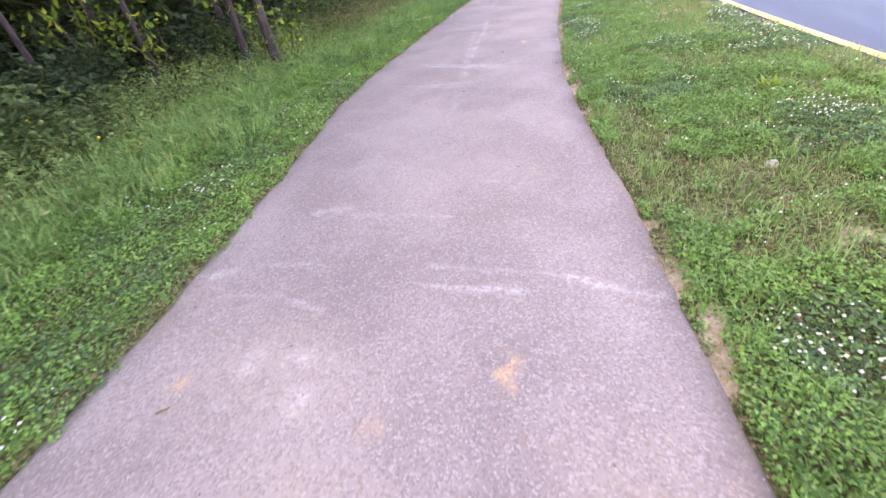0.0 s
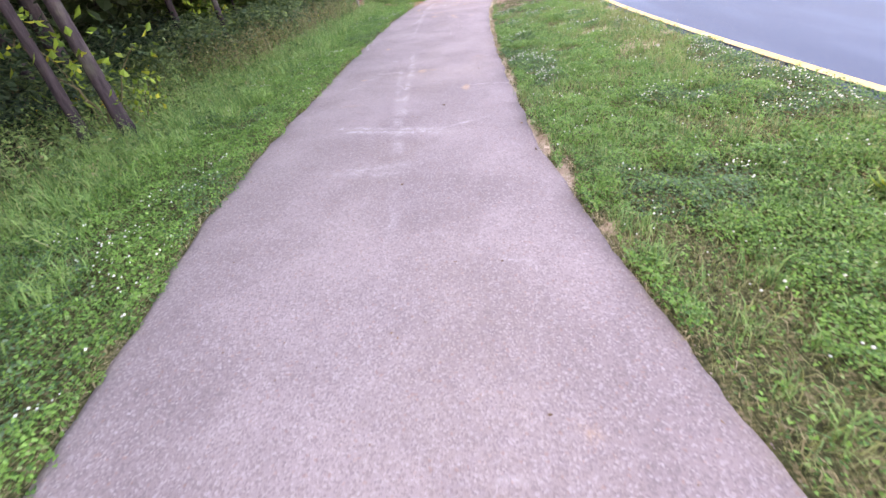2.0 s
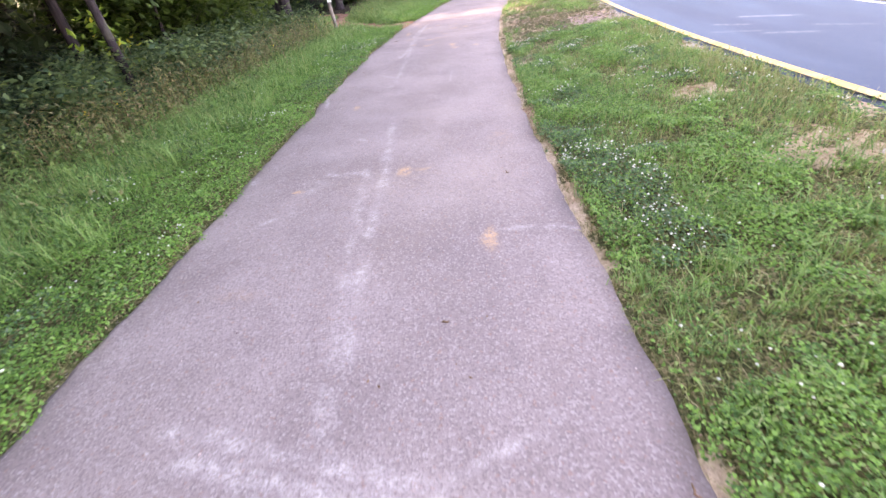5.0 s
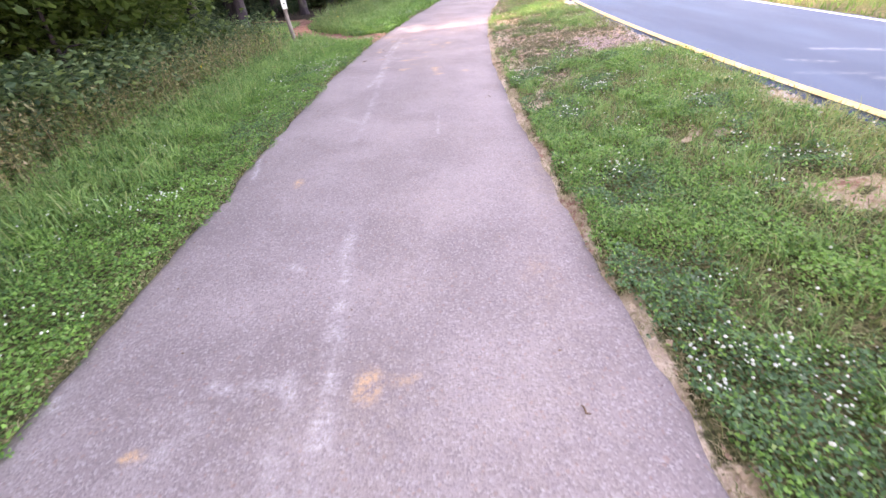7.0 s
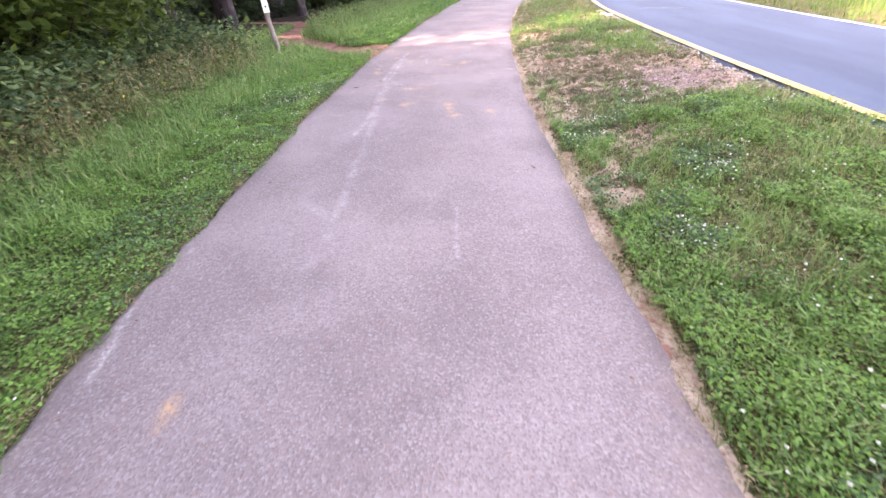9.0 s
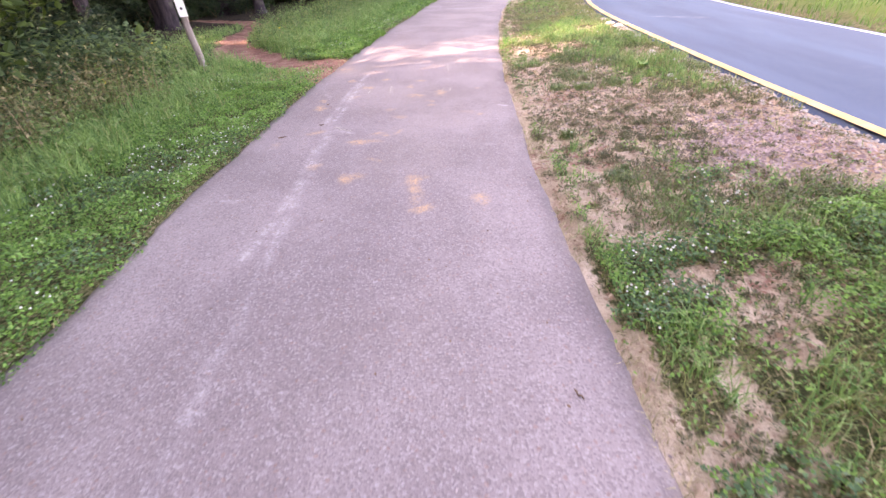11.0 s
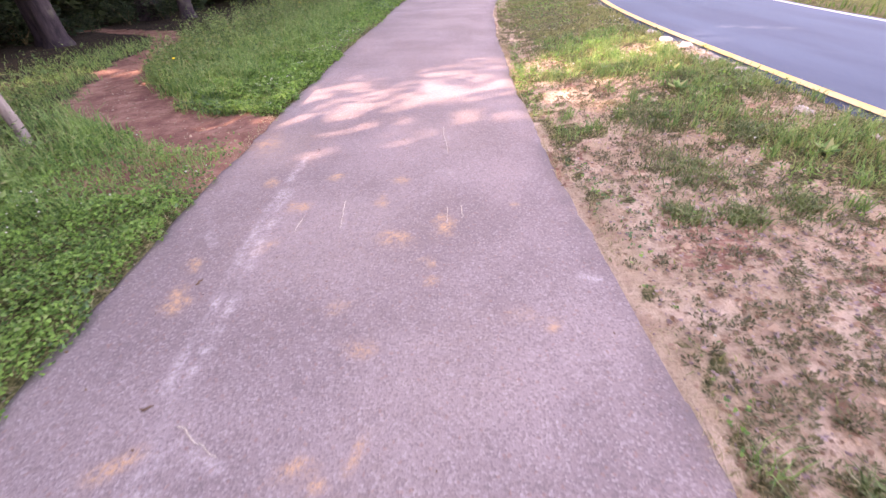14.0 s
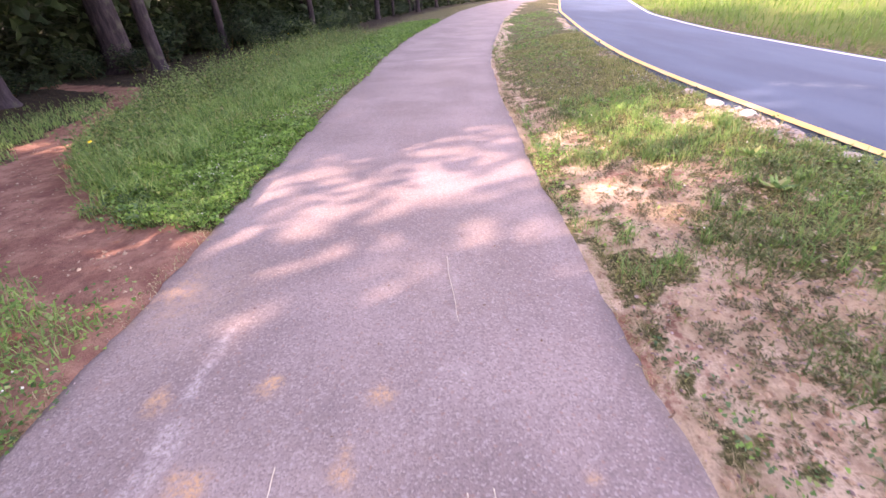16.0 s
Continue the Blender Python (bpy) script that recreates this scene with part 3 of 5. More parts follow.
CLAY = [[(-0.24, 1.14, 0.04, 0.11, 1.0), (-1.69, 0.72, 0.05, 0.06, 0.8), (-0.72, 0.73, 0.06, 0.08, 0.4), (-0.40, 3.01, 0.07, 0.08, 0.4), (-2.81, 7.38, 0.2, 0.1, 0.3), (-2.15, 9.09, 0.05, 0.10, 1.0), (-2.00, 9.11, 0.09, 0.04, 0.5),
         (-3.03, 8.72, 0.05, 0.03, 0.9), (-2.43, 15.47, 0.07, 0.18, 0.6), (-3.25, 11.18, 0.05, 0.11, 0.8), (-1.31, 9.89, 0.2, 0.5, 0.25), (-1.0, 7.2, 0.2, 0.5, 0.2), (-1.36, 8.0, 0.05, 0.12, 1.0)],
        [(-3.06, 16.59, 0.15, 0.06, 1.0), (-3.00, 15.74, 0.09, 0.07, 1.0), (-2.44, 15.54, 0.07, 0.07, 1.0), (-2.43, 15.73, 0.05, 0.08, 0.7), (-2.36, 15.25, 0.10, 0.04, 1.0), (-1.93, 15.41, 0.07, 0.06, 0.8), (-3.39, 15.98, 0.06, 0.04, 0.9),
         (-3.65, 16.82, 0.06, 0.06, 0.8), (-3.87, 17.78, 0.08, 0.1, 0.8), (-2.71, 18.29, 0.10, 0.09, 0.8), (-2.41, 18.38, 0.06, 0.12, 0.8), (-2.96, 16.80, 0.10, 0.09, 0.4), (-3.94, 16.49, 0.05, 0.06, 0.6), (-2.98, 17.63, 0.08, 0.06, 0.6)],
        [(-3.46, 18.74, 0.09, 0.07, 0.8), (-3.26, 19.15, 0.07, 0.06, 1.0), (-2.76, 19.1, 0.06, 0.07, 0.9), (-2.87, 18.72, 0.05, 0.09, 0.7), (-2.49, 17.82, 0.06, 0.07, 0.7), (-2.53, 18.02, 0.05, 0.05, 0.6), (-3.54, 18.25, 0.09, 0.08, 0.6),
         (-3.80, 19.13, 0.06, 0.09, 0.9), (-3.92, 18.06, 0.05, 0.07, 0.9), (-3.84, 17.72, 0.06, 0.08, 1.0), (-2.81, 17.40, 0.09, 0.06, 0.7), (-3.01, 17.65, 0.06, 0.05, 0.5), (-2.06, 17.61, 0.07, 0.02, 0.6), (-1.88, 17.51, 0.05, 0.05, 0.5), (-1.92, 18.66, 0.04, 0.04, 0.6), (-4.1, 20.0, 0.2, 0.35, 0.5)]]

CLAY.append([(-3.01, 15.75, 0.1, 0.06, 1), (-2.46, 15.72, 0.08, 0.1, 0.9), (-3.1, 16.61, 0.13, 0.05, 1), (-2.96, 16.82, 0.08, 0.05, 0.5), (-2.88, 16.13, 0.09, 0.03, 0.6), (-3.65, 16.85, 0.08, 0.04, 0.8), (-3.4, 15.96, 0.06, 0.05, 0.8), (-3.81, 17.76, 0.05, 0.06, 0.9), (-3.96, 18.09, 0.05, 0.06, 0.8), (-2.85, 17.41, 0.09, 0.06, 0.6), (-2.03, 17.55, 0.12, 0.06, 0.4), (-3.61, 16.89, 0.06, 0.06, 0.9), (-2.99, 16.82, 0.06, 0.04, 0.9), (-2.88, 16.76, 0.06, 0.03, 0.9), (-2.77, 16.89, 0.03, 0.07, 0.8), (-2.88, 18.77, 0.05, 0.1, 0.8), (-2.72, 18.33, 0.1, 0.04, 0.9), (-2.41, 18.43, 0.06, 0.1, 0.9)])
DUST = [(-1.25, 0.85, 0.5, 0.35, 0.55), (-0.85, 0.45, 0.4, 0.2, 0.45), (0.3, 0.7, 0.3, 0.25, 0.45), (-2.2, 1.1, 0.2, 0.3, 0.5), (-2.4, 8.9, 0.5, 0.3, 0.3), (-1.3, 9.2, 0.35, 0.9, 0.3), (-1.15, 11.0, 0.2, 0.8, 0.4), (-3.0, 18.3, 0.8, 0.6, 0.3), (-3.9, 19.9, 0.35, 0.5, 0.6)]


def asphalt_strip():
    ys = np.concatenate([np.arange(-40, -1, 1.0), np.arange(-1, 23.0, 0.026), np.arange(23.0, 42, 0.12), np.arange(42, 126, 1.0)])
    s = np.linspace(0, 1, 107)
    lx, rx = edge_l(ys), edge_r(ys)
    X = lx[:, None] + s[None, :] * (rx - lx)[:, None]
    Y = np.repeat(ys[:, None], len(s), 1)
    Z = -0.015 * np.abs(2 * s - 1)[None, :] ** 2.5 + 0.012 * (fbm(X, Y, 0.7, 41) - 0.5)
    Z[:, [0, -1]] = -0.075
    X[:, 0] -= 0.02
    X[:, -1] += 0.02
    ob = grid_mesh("pavement", np.stack([X, Y, Z], -1).reshape(-1, 3), lattice(*X.shape), M_PATH, flat=False)
    wx, wy = X + 0.06 * (fbm(X, Y, 3.5, 43) - 0.5), Y + 0.06 * (fbm(X, Y, 3.5, 45) - 0.5)
    chalk, clay = np.zeros(X.shape), np.zeros(X.shape)
    for ax, ay, bx, by, w, k in sum(CHALK, []):
        t = np.clip(((wx - ax) * (bx - ax) + (wy - ay) * (by - ay)) / ((bx - ax) ** 2 + (by - ay) ** 2), 0, 1)
        d = np.hypot(wx - ax - t * (bx - ax), wy - ay - t * (by - ay)) / (w * 0.72)
        chalk = np.maximum(chalk, k * np.exp(-d * d * 0.8))
    rho, turn = np.hypot(wx + 1.24, (wy - 0.8) * 1.3), np.arctan2(wy - 0.8, wx + 1.24)
    swirl = np.exp(-((rho - 0.2) / 0.1) ** 2) * (0.5 + 0.5 * np.sin(4 * turn + 14 * rho))
    chalk = np.maximum(chalk, 0.55 * swirl)
    chalk *= 0.3 + 0.8 * smooth(fbm(X, Y, 9, 46), 0.36, 0.58)
    chalk = np.where(chalk > 0.12, 0.12 + (chalk - 0.12) * 1.25, chalk)
    wx, wy = X + 0.14 * (fbm(X, Y, 6, 47) - 0.5), Y + 0.14 * (fbm(X, Y, 6, 49) - 0.5)
    for px, py, a, b, k in sum(CLAY, []):
        clay = np.maximum(clay, k * np.exp(-(((wx - px) / a) ** 2 + ((wy - py) / b) ** 2) * 0.9))
    clay = smooth(clay * (0.5 + 1.0 * fbm(X, Y, 15, 48)), 0.1, 0.85)
    pale = np.zeros(X.shape)
    for px, py, a, b, k in DUST:
        pale = np.maximum(pale, k * np.exp(-((wx - px) / a) ** 2 - ((wy - py) / b) ** 2))
    away = np.minimum(X - lx[:, None], rx[:, None] - X)
    grime = np.exp(-(away / 0.11) ** 2) * (0.35 + 0.65 * smooth(fbm(X, Y, 2.2, 57), 0.35, 0.6))
    dusty = pale + 0.22 * smooth(fbm(X, Y, 0.6, 51), 0.45, 0.7) * (0.3 + 0.7 * smooth(np.abs(s - 0.62)[None, :], 0.3, 0.05))
    rim = np.exp(-away / 0.035) * smooth(vnoise(X, Y, 2.5, 53), 0.4, 0.7)
    store(ob, "chalk", np.minimum(chalk, 0.85))
    store(ob, "clay", clay)
    store(ob, "grime", grime)
    store(ob, "sand", np.clip(dusty + rim, 0, 1))
    return tagged(ob, "worn pinkish grey asphalt footpath with chalky scuffs and clay stains", "path", kind="structure")


asphalt_strip()


# ---- the road beside it ----
def ribbon(name, left, right, z, mat, ys, skirt=0.0, cols=2):
    s = np.linspace(0, 1, cols)
    X = left(ys)[:, None] + s[None, :] * (right(ys) - left(ys))[:, None]
    Y = np.repeat(ys[:, None], cols, 1)
    Z = np.full(X.shape, z) + 0.03 * (1 - (2 * s - 1) ** 2)[None, :] * (cols > 4)
    if skirt:
        Z[:, [0, -1]] -= skirt
    return grid_mesh(name, np.stack([X, Y, Z], -1).reshape(-1, 3), lattice(*X.shape), mat, flat=False)


ROAD_YS = np.concatenate([np.arange(-40, -2, 1.0), np.arange(-2, 60, 0.2), np.arange(60, 126, 1.0)])
rag = lambda y: 0.05 * (vnoise(y, 3, 2.0, 55) - 0.5) + 0.03 * (vnoise(y, 3, 7.0, 56) - 0.5)
ROAD_YS = np.unique(np.concatenate([ROAD_YS, np.arange(11, 15, 0.05)]).round(3))
road = tagged(ribbon("road", lambda y: road_yellow(y) - 0.14 + rag(y), lambda y: road_white(y) + 0.28 + rag(y + 40), ROAD_Z, M_ROAD, ROAD_YS, 0.09, 41), "smooth asphalt road curving away, tinted blue for reflected sky", "road", kind="structure")
co = np.empty(len(road.data.vertices) * 3, np.float32)
road.data.vertices.foreach_get("co", co)
rx_, ry_ = co[0::3], co[1::3]
pale_streaks = np.zeros(len(rx_))
# Short pale streaks lying across the road.
for ax, ay, bx, by, w, k in [(2.0, 13.6, 2.35, 13.35, 0.05, 0.8), (2.6, 14.1, 3.2, 13.8, 0.07, 1.0), (2.3, 12.6, 2.75, 12.4, 0.06, 0.7), (1.8, 13.0, 2.3, 12.8, 0.05, 0.5), (3.0, 12.9, 3.5, 12.6, 0.05, 0.5), (2.2, 23.6, 3.0, 23.2, 0.09, 0.6)]:
    t = np.clip(((rx_ - ax) * (bx - ax) + (ry_ - ay) * (by - ay)) / ((bx - ax) ** 2 + (by - ay) ** 2), 0, 1)
    d = np.hypot(rx_ - ax - t * (bx - ax), ry_ - ay - t * (by - ay)) / w
    pale_streaks = np.maximum(pale_streaks, 0.45 * k * np.exp(-d * d))
store(road, "pale_streaks", pale_streaks)


def paint_line(name, centre, half, mat, label):
    c = lambda y: centre(y)
    z0 = ROAD_Z + 0.012
    ob = ribbon(name, lambda y: c(y) - half + 0.006 * (vnoise(y, 8, 5, 57) - 0.5), lambda y: c(y) + half, z0, mat, ROAD_YS)
    return tagged(ob, label, "road marking", kind="structure")


paint_line("yellow_edge_line", road_yellow, 0.065, M_YELLOW, "worn yellow edge line painted along the road")
paint_line("white_edge_line", road_white, 0.05, M_WHITE, "white edge line painted along the far side of the road")


# ---- low growth ----
def scatter(n, x0, x1, y0, y1, seed):
    g = np.random.default_rng(seed)
    return g.uniform(x0, x1, n), g.uniform(y0, y1, n), g


def stuff(name, geo, mat, label, category):
    return tagged(grid_mesh(name, *geo, mat), label, category, kind="stuff")


def clover(name, side, deep, mat, label, n, seed):
    """Low mats of clover leaves; deep: the darker bluish patches."""
    if side < 0:
        y = np.concatenate([np.random.default_rng(seed).uniform(-0.8, 24, n), np.random.default_rng(seed + 9).uniform(24, 45, n // 7)])
        g = np.random.default_rng(seed + 1)
        d = g.random(len(y)) ** 1.15 * 2.4 - 0.07 * smooth(fbm(y, y * 0, 5.0, 67), 0.4, 0.7)
        x = edge_l(y) - d + 0.02
        keep = g.random(len(y)) < 1 - 0.85 * smooth(d, 1.1, 2.3)
        keep &= g.random(len(y)) > np.maximum(trail_mask(x, y), 0.9 * thin_mask(x, y))
    else:
        y = np.concatenate([np.random.default_rng(seed).uniform(-0.2, 24, n), np.random.default_rng(seed + 9).uniform(24, 45, n // 7)])
        g = np.random.default_rng(seed + 1)
        a, b = edge_r(y) - 0.02, road_yellow(y) - 0.16
        x = a + g.random(len(y)) * (b - a)
        keep = g.random(len(y)) > bare_mask(x, y) * 1.02
        keep &= g.random(len(y)) < 1 - 0.4 * smooth(x - a, 1.3, 2.3) * smooth(y, 3, 9)
        keep &= g.random(len(y)) < 1 - 0.88 * smooth(y, 14.5, 17)
    keep &= g.random(len(y)) < 0.75 + 0.25 * smooth(mounds(x, y, 0.33, 2), 0.05, 0.4)
    if side < 0:
        patch, dry = 0.8 * smooth(fbm(x, y, 1.05, 61), 0.6, 0.72), 0.0
    else:
        patch, dry = zones(x, y)
    keep &= (g.random(len(y)) < patch) if deep else (g.random(len(y)) > np.maximum(patch * 0.66, dry * 0.86))
    x, y = x[keep], y[keep]
    m = len(x)
    lump = fbm(x, y, 2.4, 63)
    hump = mounds(x, y, 0.33, 2)
    top = (0.015 + 0.05 * lump + 0.075 * hump ** 0.7) * (0.85 if side > 0 else 1.0)
    z = ground_z(x, y) + top * (1 - g.random(m) ** 2.2 * 0.9)
    far = 1 + 0.6 * smooth(y, 16, 24) + 1.0 * smooth(y, 24, 32)
    size = g.uniform(0.0115, 0.0225, m) * far * (1.1 if deep else 1.0) * (1.0 if side < 0 else 0.95)
    geo = leaf_quads(np.stack([x, y, z], 1), size, size * g.uniform(0.75, 1.0, m), g.normal(0.15, 0.5, m), seed=seed + 2, broad=True)
    return stuff(name, geo, mat, label, "clover")


clover("clover", -1, False, M_CLOVER, "dense bright green clover along the asphalt edge", 350000, 101)
clover("clover", -1, True, M_DEEP, "darker bluish clover patches along the asphalt edge", 150000, 111)
clover("clover", 1, False, M_CLOVER, "bright green clover and low weeds between path and road", 620000, 121)
clover("clover", 1, True, M_DEEP, "dark bluish clover patches between path and road", 330000, 131)


def blossoms(name, n, side, seed):
    """White clover heads, small eight-faced balls on their leaves."""
    g = np.random.default_rng(seed)
    y = g.uniform(0, 26, n)
    if side < 0:
        x = edge_l(y) - g.random(n) ** 1.3 * 1.5
        p = smooth(fbm(x, y, 1.5, 71), 0.5, 0.68) * (1 - trail_mask(x, y))
    else:
        a, b = edge_r(y) + 0.03, road_yellow(y) - 0.3
        x = a + g.random(n) * (b - a)
        p = (0.08 + 0.92 * zones(x, y)[0]) * smooth(fbm(x, y, 2.6, 79), 0.4, 0.62) * (1 - bare_mask(x, y)) * (1 - 0.8 * smooth(y, 15, 17))
    keep = g.random(n) < p
    x, y = x[keep], y[keep]
    m = len(x)
    r = g.uniform(0.004, 0.0105, m)[:, None, None]
    c = np.stack([x, y, ground_z(x, y) + 0.025 + 0.05 * fbm(x, y, 2.4, 63) + 0.06 * mounds(x, y, 0.33, 2) ** 0.7 + g.uniform(0, 0.03, m)], 1)
    ball = np.array([(1, 0, 0), (0, 1, 0), (-1, 0, 0), (0, -1, 0), (0, 0, 1), (0, 0, -0.8)])
    F = np.array([(0, 1, 4), (1, 2, 4), (2, 3, 4), (3, 0, 4), (1, 0, 5), (2, 1, 5), (3, 2, 5), (0, 3, 5)])
    V = (c[:, None] + ball[None] * r).reshape(-1, 3)
    return stuff(name, (V, (np.arange(m)[:, None, None] * 6 + F[None]).reshape(-1, 3)), M_FLOWER, "small white clover flower heads", "flower")


blossoms("clover_flowers", 4200, -1, 141)
blossoms("clover_flowers", 24000, 1, 142)


def grass(name, x, y, height, width, bend, mat, label, seed):
    P = np.stack([x, y, ground_z(x, y) - 0.01], 1)
    return stuff(name, blade_quads(P, height, width, bend, seed), mat, label, "grass")


def verge_grass():
    g = np.random.default_rng(151)
    n = 52000
    y = g.uniform(-1, 1, n) ** 1 * 17 + 16
    d = g.triangular(0.1, 1.3, 2.9, n)
    x = edge_l(y) - d
    keep = (~beside_post(x, y) | (g.random(n) < 0.25)) & (g.random(n) > np.maximum(trail_mask(x, y) * 1.1, 0.85 * thin_mask(x, y))) & (g.random(n) < smooth(fbm(x, y, 1.3, 73) + 0.25 * smooth(d, 0.3, 1.2), 0.3, 0.6))
    x, y, d = x[keep], y[keep], d[keep]
    h = (0.06 + 0.19 * smooth(d, 0.6, 2.0)) * g.uniform(0.5, 1.3, len(x))
    grass("grass", x, y, h, g.uniform(0.006, 0.012, len(x)) * (1 + 0.8 * smooth(y, 14, 30)), g.uniform(0.1, 0.75, len(x)), M_GRASS, "long green grass between clover and the woods", 152)
    n = 100000
    y = g.uniform(0, 32, n)
    a, b = edge_r(y), road_yellow(y) - 0.15
    s = g.random(n)
    x = a + s * (b - a)
    keep = (g.random(n) > bare_mask(x, y) * 0.93) & (g.random(n) < (0.3 + 0.7 * zones(x, y)[1]) * (1 - 0.7 * zones(x, y)[0]))
    x, y, s = x[keep], y[keep], s[keep]
    h = g.uniform(0.04, 0.12, len(x)) * (1 + 0.7 * smooth(s, 0.5, 0.95)) * (1 - 0.4 * smooth(y, 13, 16))
    grass("grass", x, y, h, g.uniform(0.004, 0.008, len(x)) * (1 + 0.8 * smooth(y, 14, 30)), g.uniform(0.4, 1.3, len(x)), M_DRY, "short half dry grass on the strip beside the road", 153)


verge_grass()


def trail_grass():
    g = np.random.default_rng(156)
    n = 26000
    k = g.integers(0, 8, n)
    t = g.random(n)
    p = TRAIL[k, :2] * (1 - t)[:, None] + TRAIL[k + 1, :2] * t[:, None] + g.normal(0, 1.0, (n, 2))
    x, y = p[:, 0], p[:, 1]
    keep = (g.random(n) > trail_mask(x, y) * 1.05) & (x < edge_l(y) - 0.1) & (~beside_post(x, y) | (g.random(n) < 0.25))
    x, y = x[keep], y[keep]
    grass("grass", x, y, g.uniform(0.04, 0.15, len(x)), g.uniform(0.006, 0.012, len(x)), g.uniform(0.3, 1.0, len(x)), M_GRASS, "shaded grass along both sides of the clay trail", 157)


trail_grass()


def tussocks():
    """Bunches of long arching grass between the clover and the weeds."""
    g = np.random.default_rng(158)
    n, k = 330, 40
    y = g.uniform(0, 30, n)
    x = edge_l(y) - g.triangular(0.6, 1.3, 2.3, n)
    keep = ~beside_post(x, y) & (trail_mask(x, y) < 0.1) & (thin_mask(x, y) < 0.4)
    x, y = x[keep], y[keep]
    X = (x[:, None] + g.normal(0, 0.06, (len(x), k))).ravel()
    Y = (y[:, None] + g.normal(0, 0.06, (len(x), k))).ravel()
    grass("grass_tussocks", X, Y, g.uniform(0.16, 0.36, len(X)), g.uniform(0.006, 0.012, len(X)), g.uniform(0.4, 1.0, len(X)), M_GRASS, "bunches of long arching green grass", 159)


tussocks()


def short_bunches():
    """Short bright grass bunches scattered over the strip beside the road."""
    g = np.random.default_rng(165)
    n, k = 2300, 22
    y = g.uniform(0.3, 24, n)
    a, b = edge_r(y) + 0.1, road_yellow(y) - 0.2
    x = a + g.random(n) * (b - a)
    keep = (bare_mask(x, y) < 0.4) & (zones(x, y)[0] < 0.5)
    x, y = x[keep], y[keep]
    s = g.uniform(0.02, 0.06, len(x))
    X = (x[:, None] + g.normal(0, 1, (len(x), k)) * s[:, None]).ravel()
    Y = (y[:, None] + g.normal(0, 1, (len(x), k)) * s[:, None]).ravel()
    grass("grass_bunches", X, Y, g.uniform(0.07, 0.19, len(X)), g.uniform(0.004, 0.008, len(X)), g.uniform(0.3, 1.0, len(X)), M_GRASS, "short bright green grass bunches beside the road", 166)


short_bunches()


def tufts():
    """Little grass tufts standing in the bare sandy soil."""
    g = np.random.default_rng(161)
    n = 8500
    y = g.uniform(13, 29, n)
    a, b = edge_r(y), road_yellow(y) - 0.2
    x = a + 0.06 + g.random(n) * (b - a)
    keep = (g.random(n) < (0.5 + 0.5 * smooth(x - a, 0.25, 0.8)) * (1 - 0.45 * smooth(y, 17, 18))) & (bare_mask(x, y) > 0.25) & (x < b) & ((((x - 0.6) / 0.55) ** 2 + ((y - 16.1) / 0.9) ** 2 > 1) | (g.random(n) < 0.25))
    x, y = x[keep], y[keep]
    k = 30
    r = np.repeat(g.gamma(3.0, 0.0095, len(x)) + 0.012, k)
    m = len(r)
    u, a = np.sqrt(g.random(m)), g.uniform(0, 6.28, m)
    X, Y = np.repeat(x, k) + r * u * np.cos(a), np.repeat(y, k) + r * u * np.sin(a)
    Z = ground_z(X, Y) + 0.004 + 0.8 * np.minimum(r, 0.06) * (1 - u * u) * g.random(m) ** 0.4
    size = g.uniform(0.014, 0.034, m)
    stuff("grass_tufts", leaf_quads(np.stack([X, Y, Z], 1), size, size * 0.36, g.normal(0.5, 0.4, m), a + g.normal(0, 0.7, m), 162), M_TUFT, "small brownish green tufts in bare sandy soil", "grass")
    for (cx, cy, a), seed in zip([(-0.56, 18.94, 0.28), (-0.48, 20.0, 0.25), (-0.17, 21.75, 0.3), (0.61, 20.45, 0.3), (-0.18, 18.3, 0.14), (-0.88, 18.35, 0.1), (-0.56, 18.26, 0.12), (0.3, 21.0, 0.3), (0.85, 20.9, 0.2), (0.1, 19.4, 0.16), (-0.9, 21.9, 0.2), (-0.6, 23.2, 0.35), (0.9, 18.6, 0.2), (-0.55, 15.2, 0.35), (-0.1, 14.8, 0.3), (-0.8, 15.7, 0.12), (0.3, 15.1, 0.25), (-1.05, 16.65, 0.06)], range(600, 700)):
        m = int(3200 * a)
        px, py = cx + g.normal(0, 0.55, m) * a, cy + g.normal(0, 0.75, m) * a
        grass("grass_clump", px, py, g.uniform(0.03, 0.11, m), g.uniform(0.006, 0.011, m), g.uniform(0.5, 1.3, m), M_CLUMP, "low green grass clump in bare sandy soil", seed)


tufts()


def edge_straw():
    """Dry blades and crumbs that lie over both rims of the asphalt."""
    g = np.random.default_rng(168)
    n = 17000
    y = g.uniform(0, 26, n)
    x = np.where(np.arange(n) % 4 == 0, edge_l(y) - g.uniform(-0.03, 0.07, n), edge_r(y) + g.uniform(-0.03, 0.12, n))
    keep = g.random(n) < smooth(fbm(x, y, 3.0, 93), 0.35, 0.6)
    x, y = x[keep], y[keep]
    grass("dry_grass", x, y, g.uniform(0.02, 0.06, len(x)), g.uniform(0.003, 0.007, len(x)), g.uniform(0.7, 1.4, len(x)), M_HAY, "dry straw along the rims of the asphalt", 169)


edge_straw()


def meadow():
    g = np.random.default_rng(171)
    n = 27000
    y = g.uniform(5, 80, n)
    d = g.random(n) ** 1.8 * 26 + 0.25
    x = road_white(y) + d
    h = g.uniform(0.12, 0.4, n) * smooth(d, -0.6, 1.6)
    grass("meadow_grass", x, y, h, g.uniform(0.012, 0.03, n) * (1 + 0.03 * d), g.uniform(0.2, 0.8, n), M_MEADOW, "sunlit long meadow grass beyond the road", 172)


meadow()


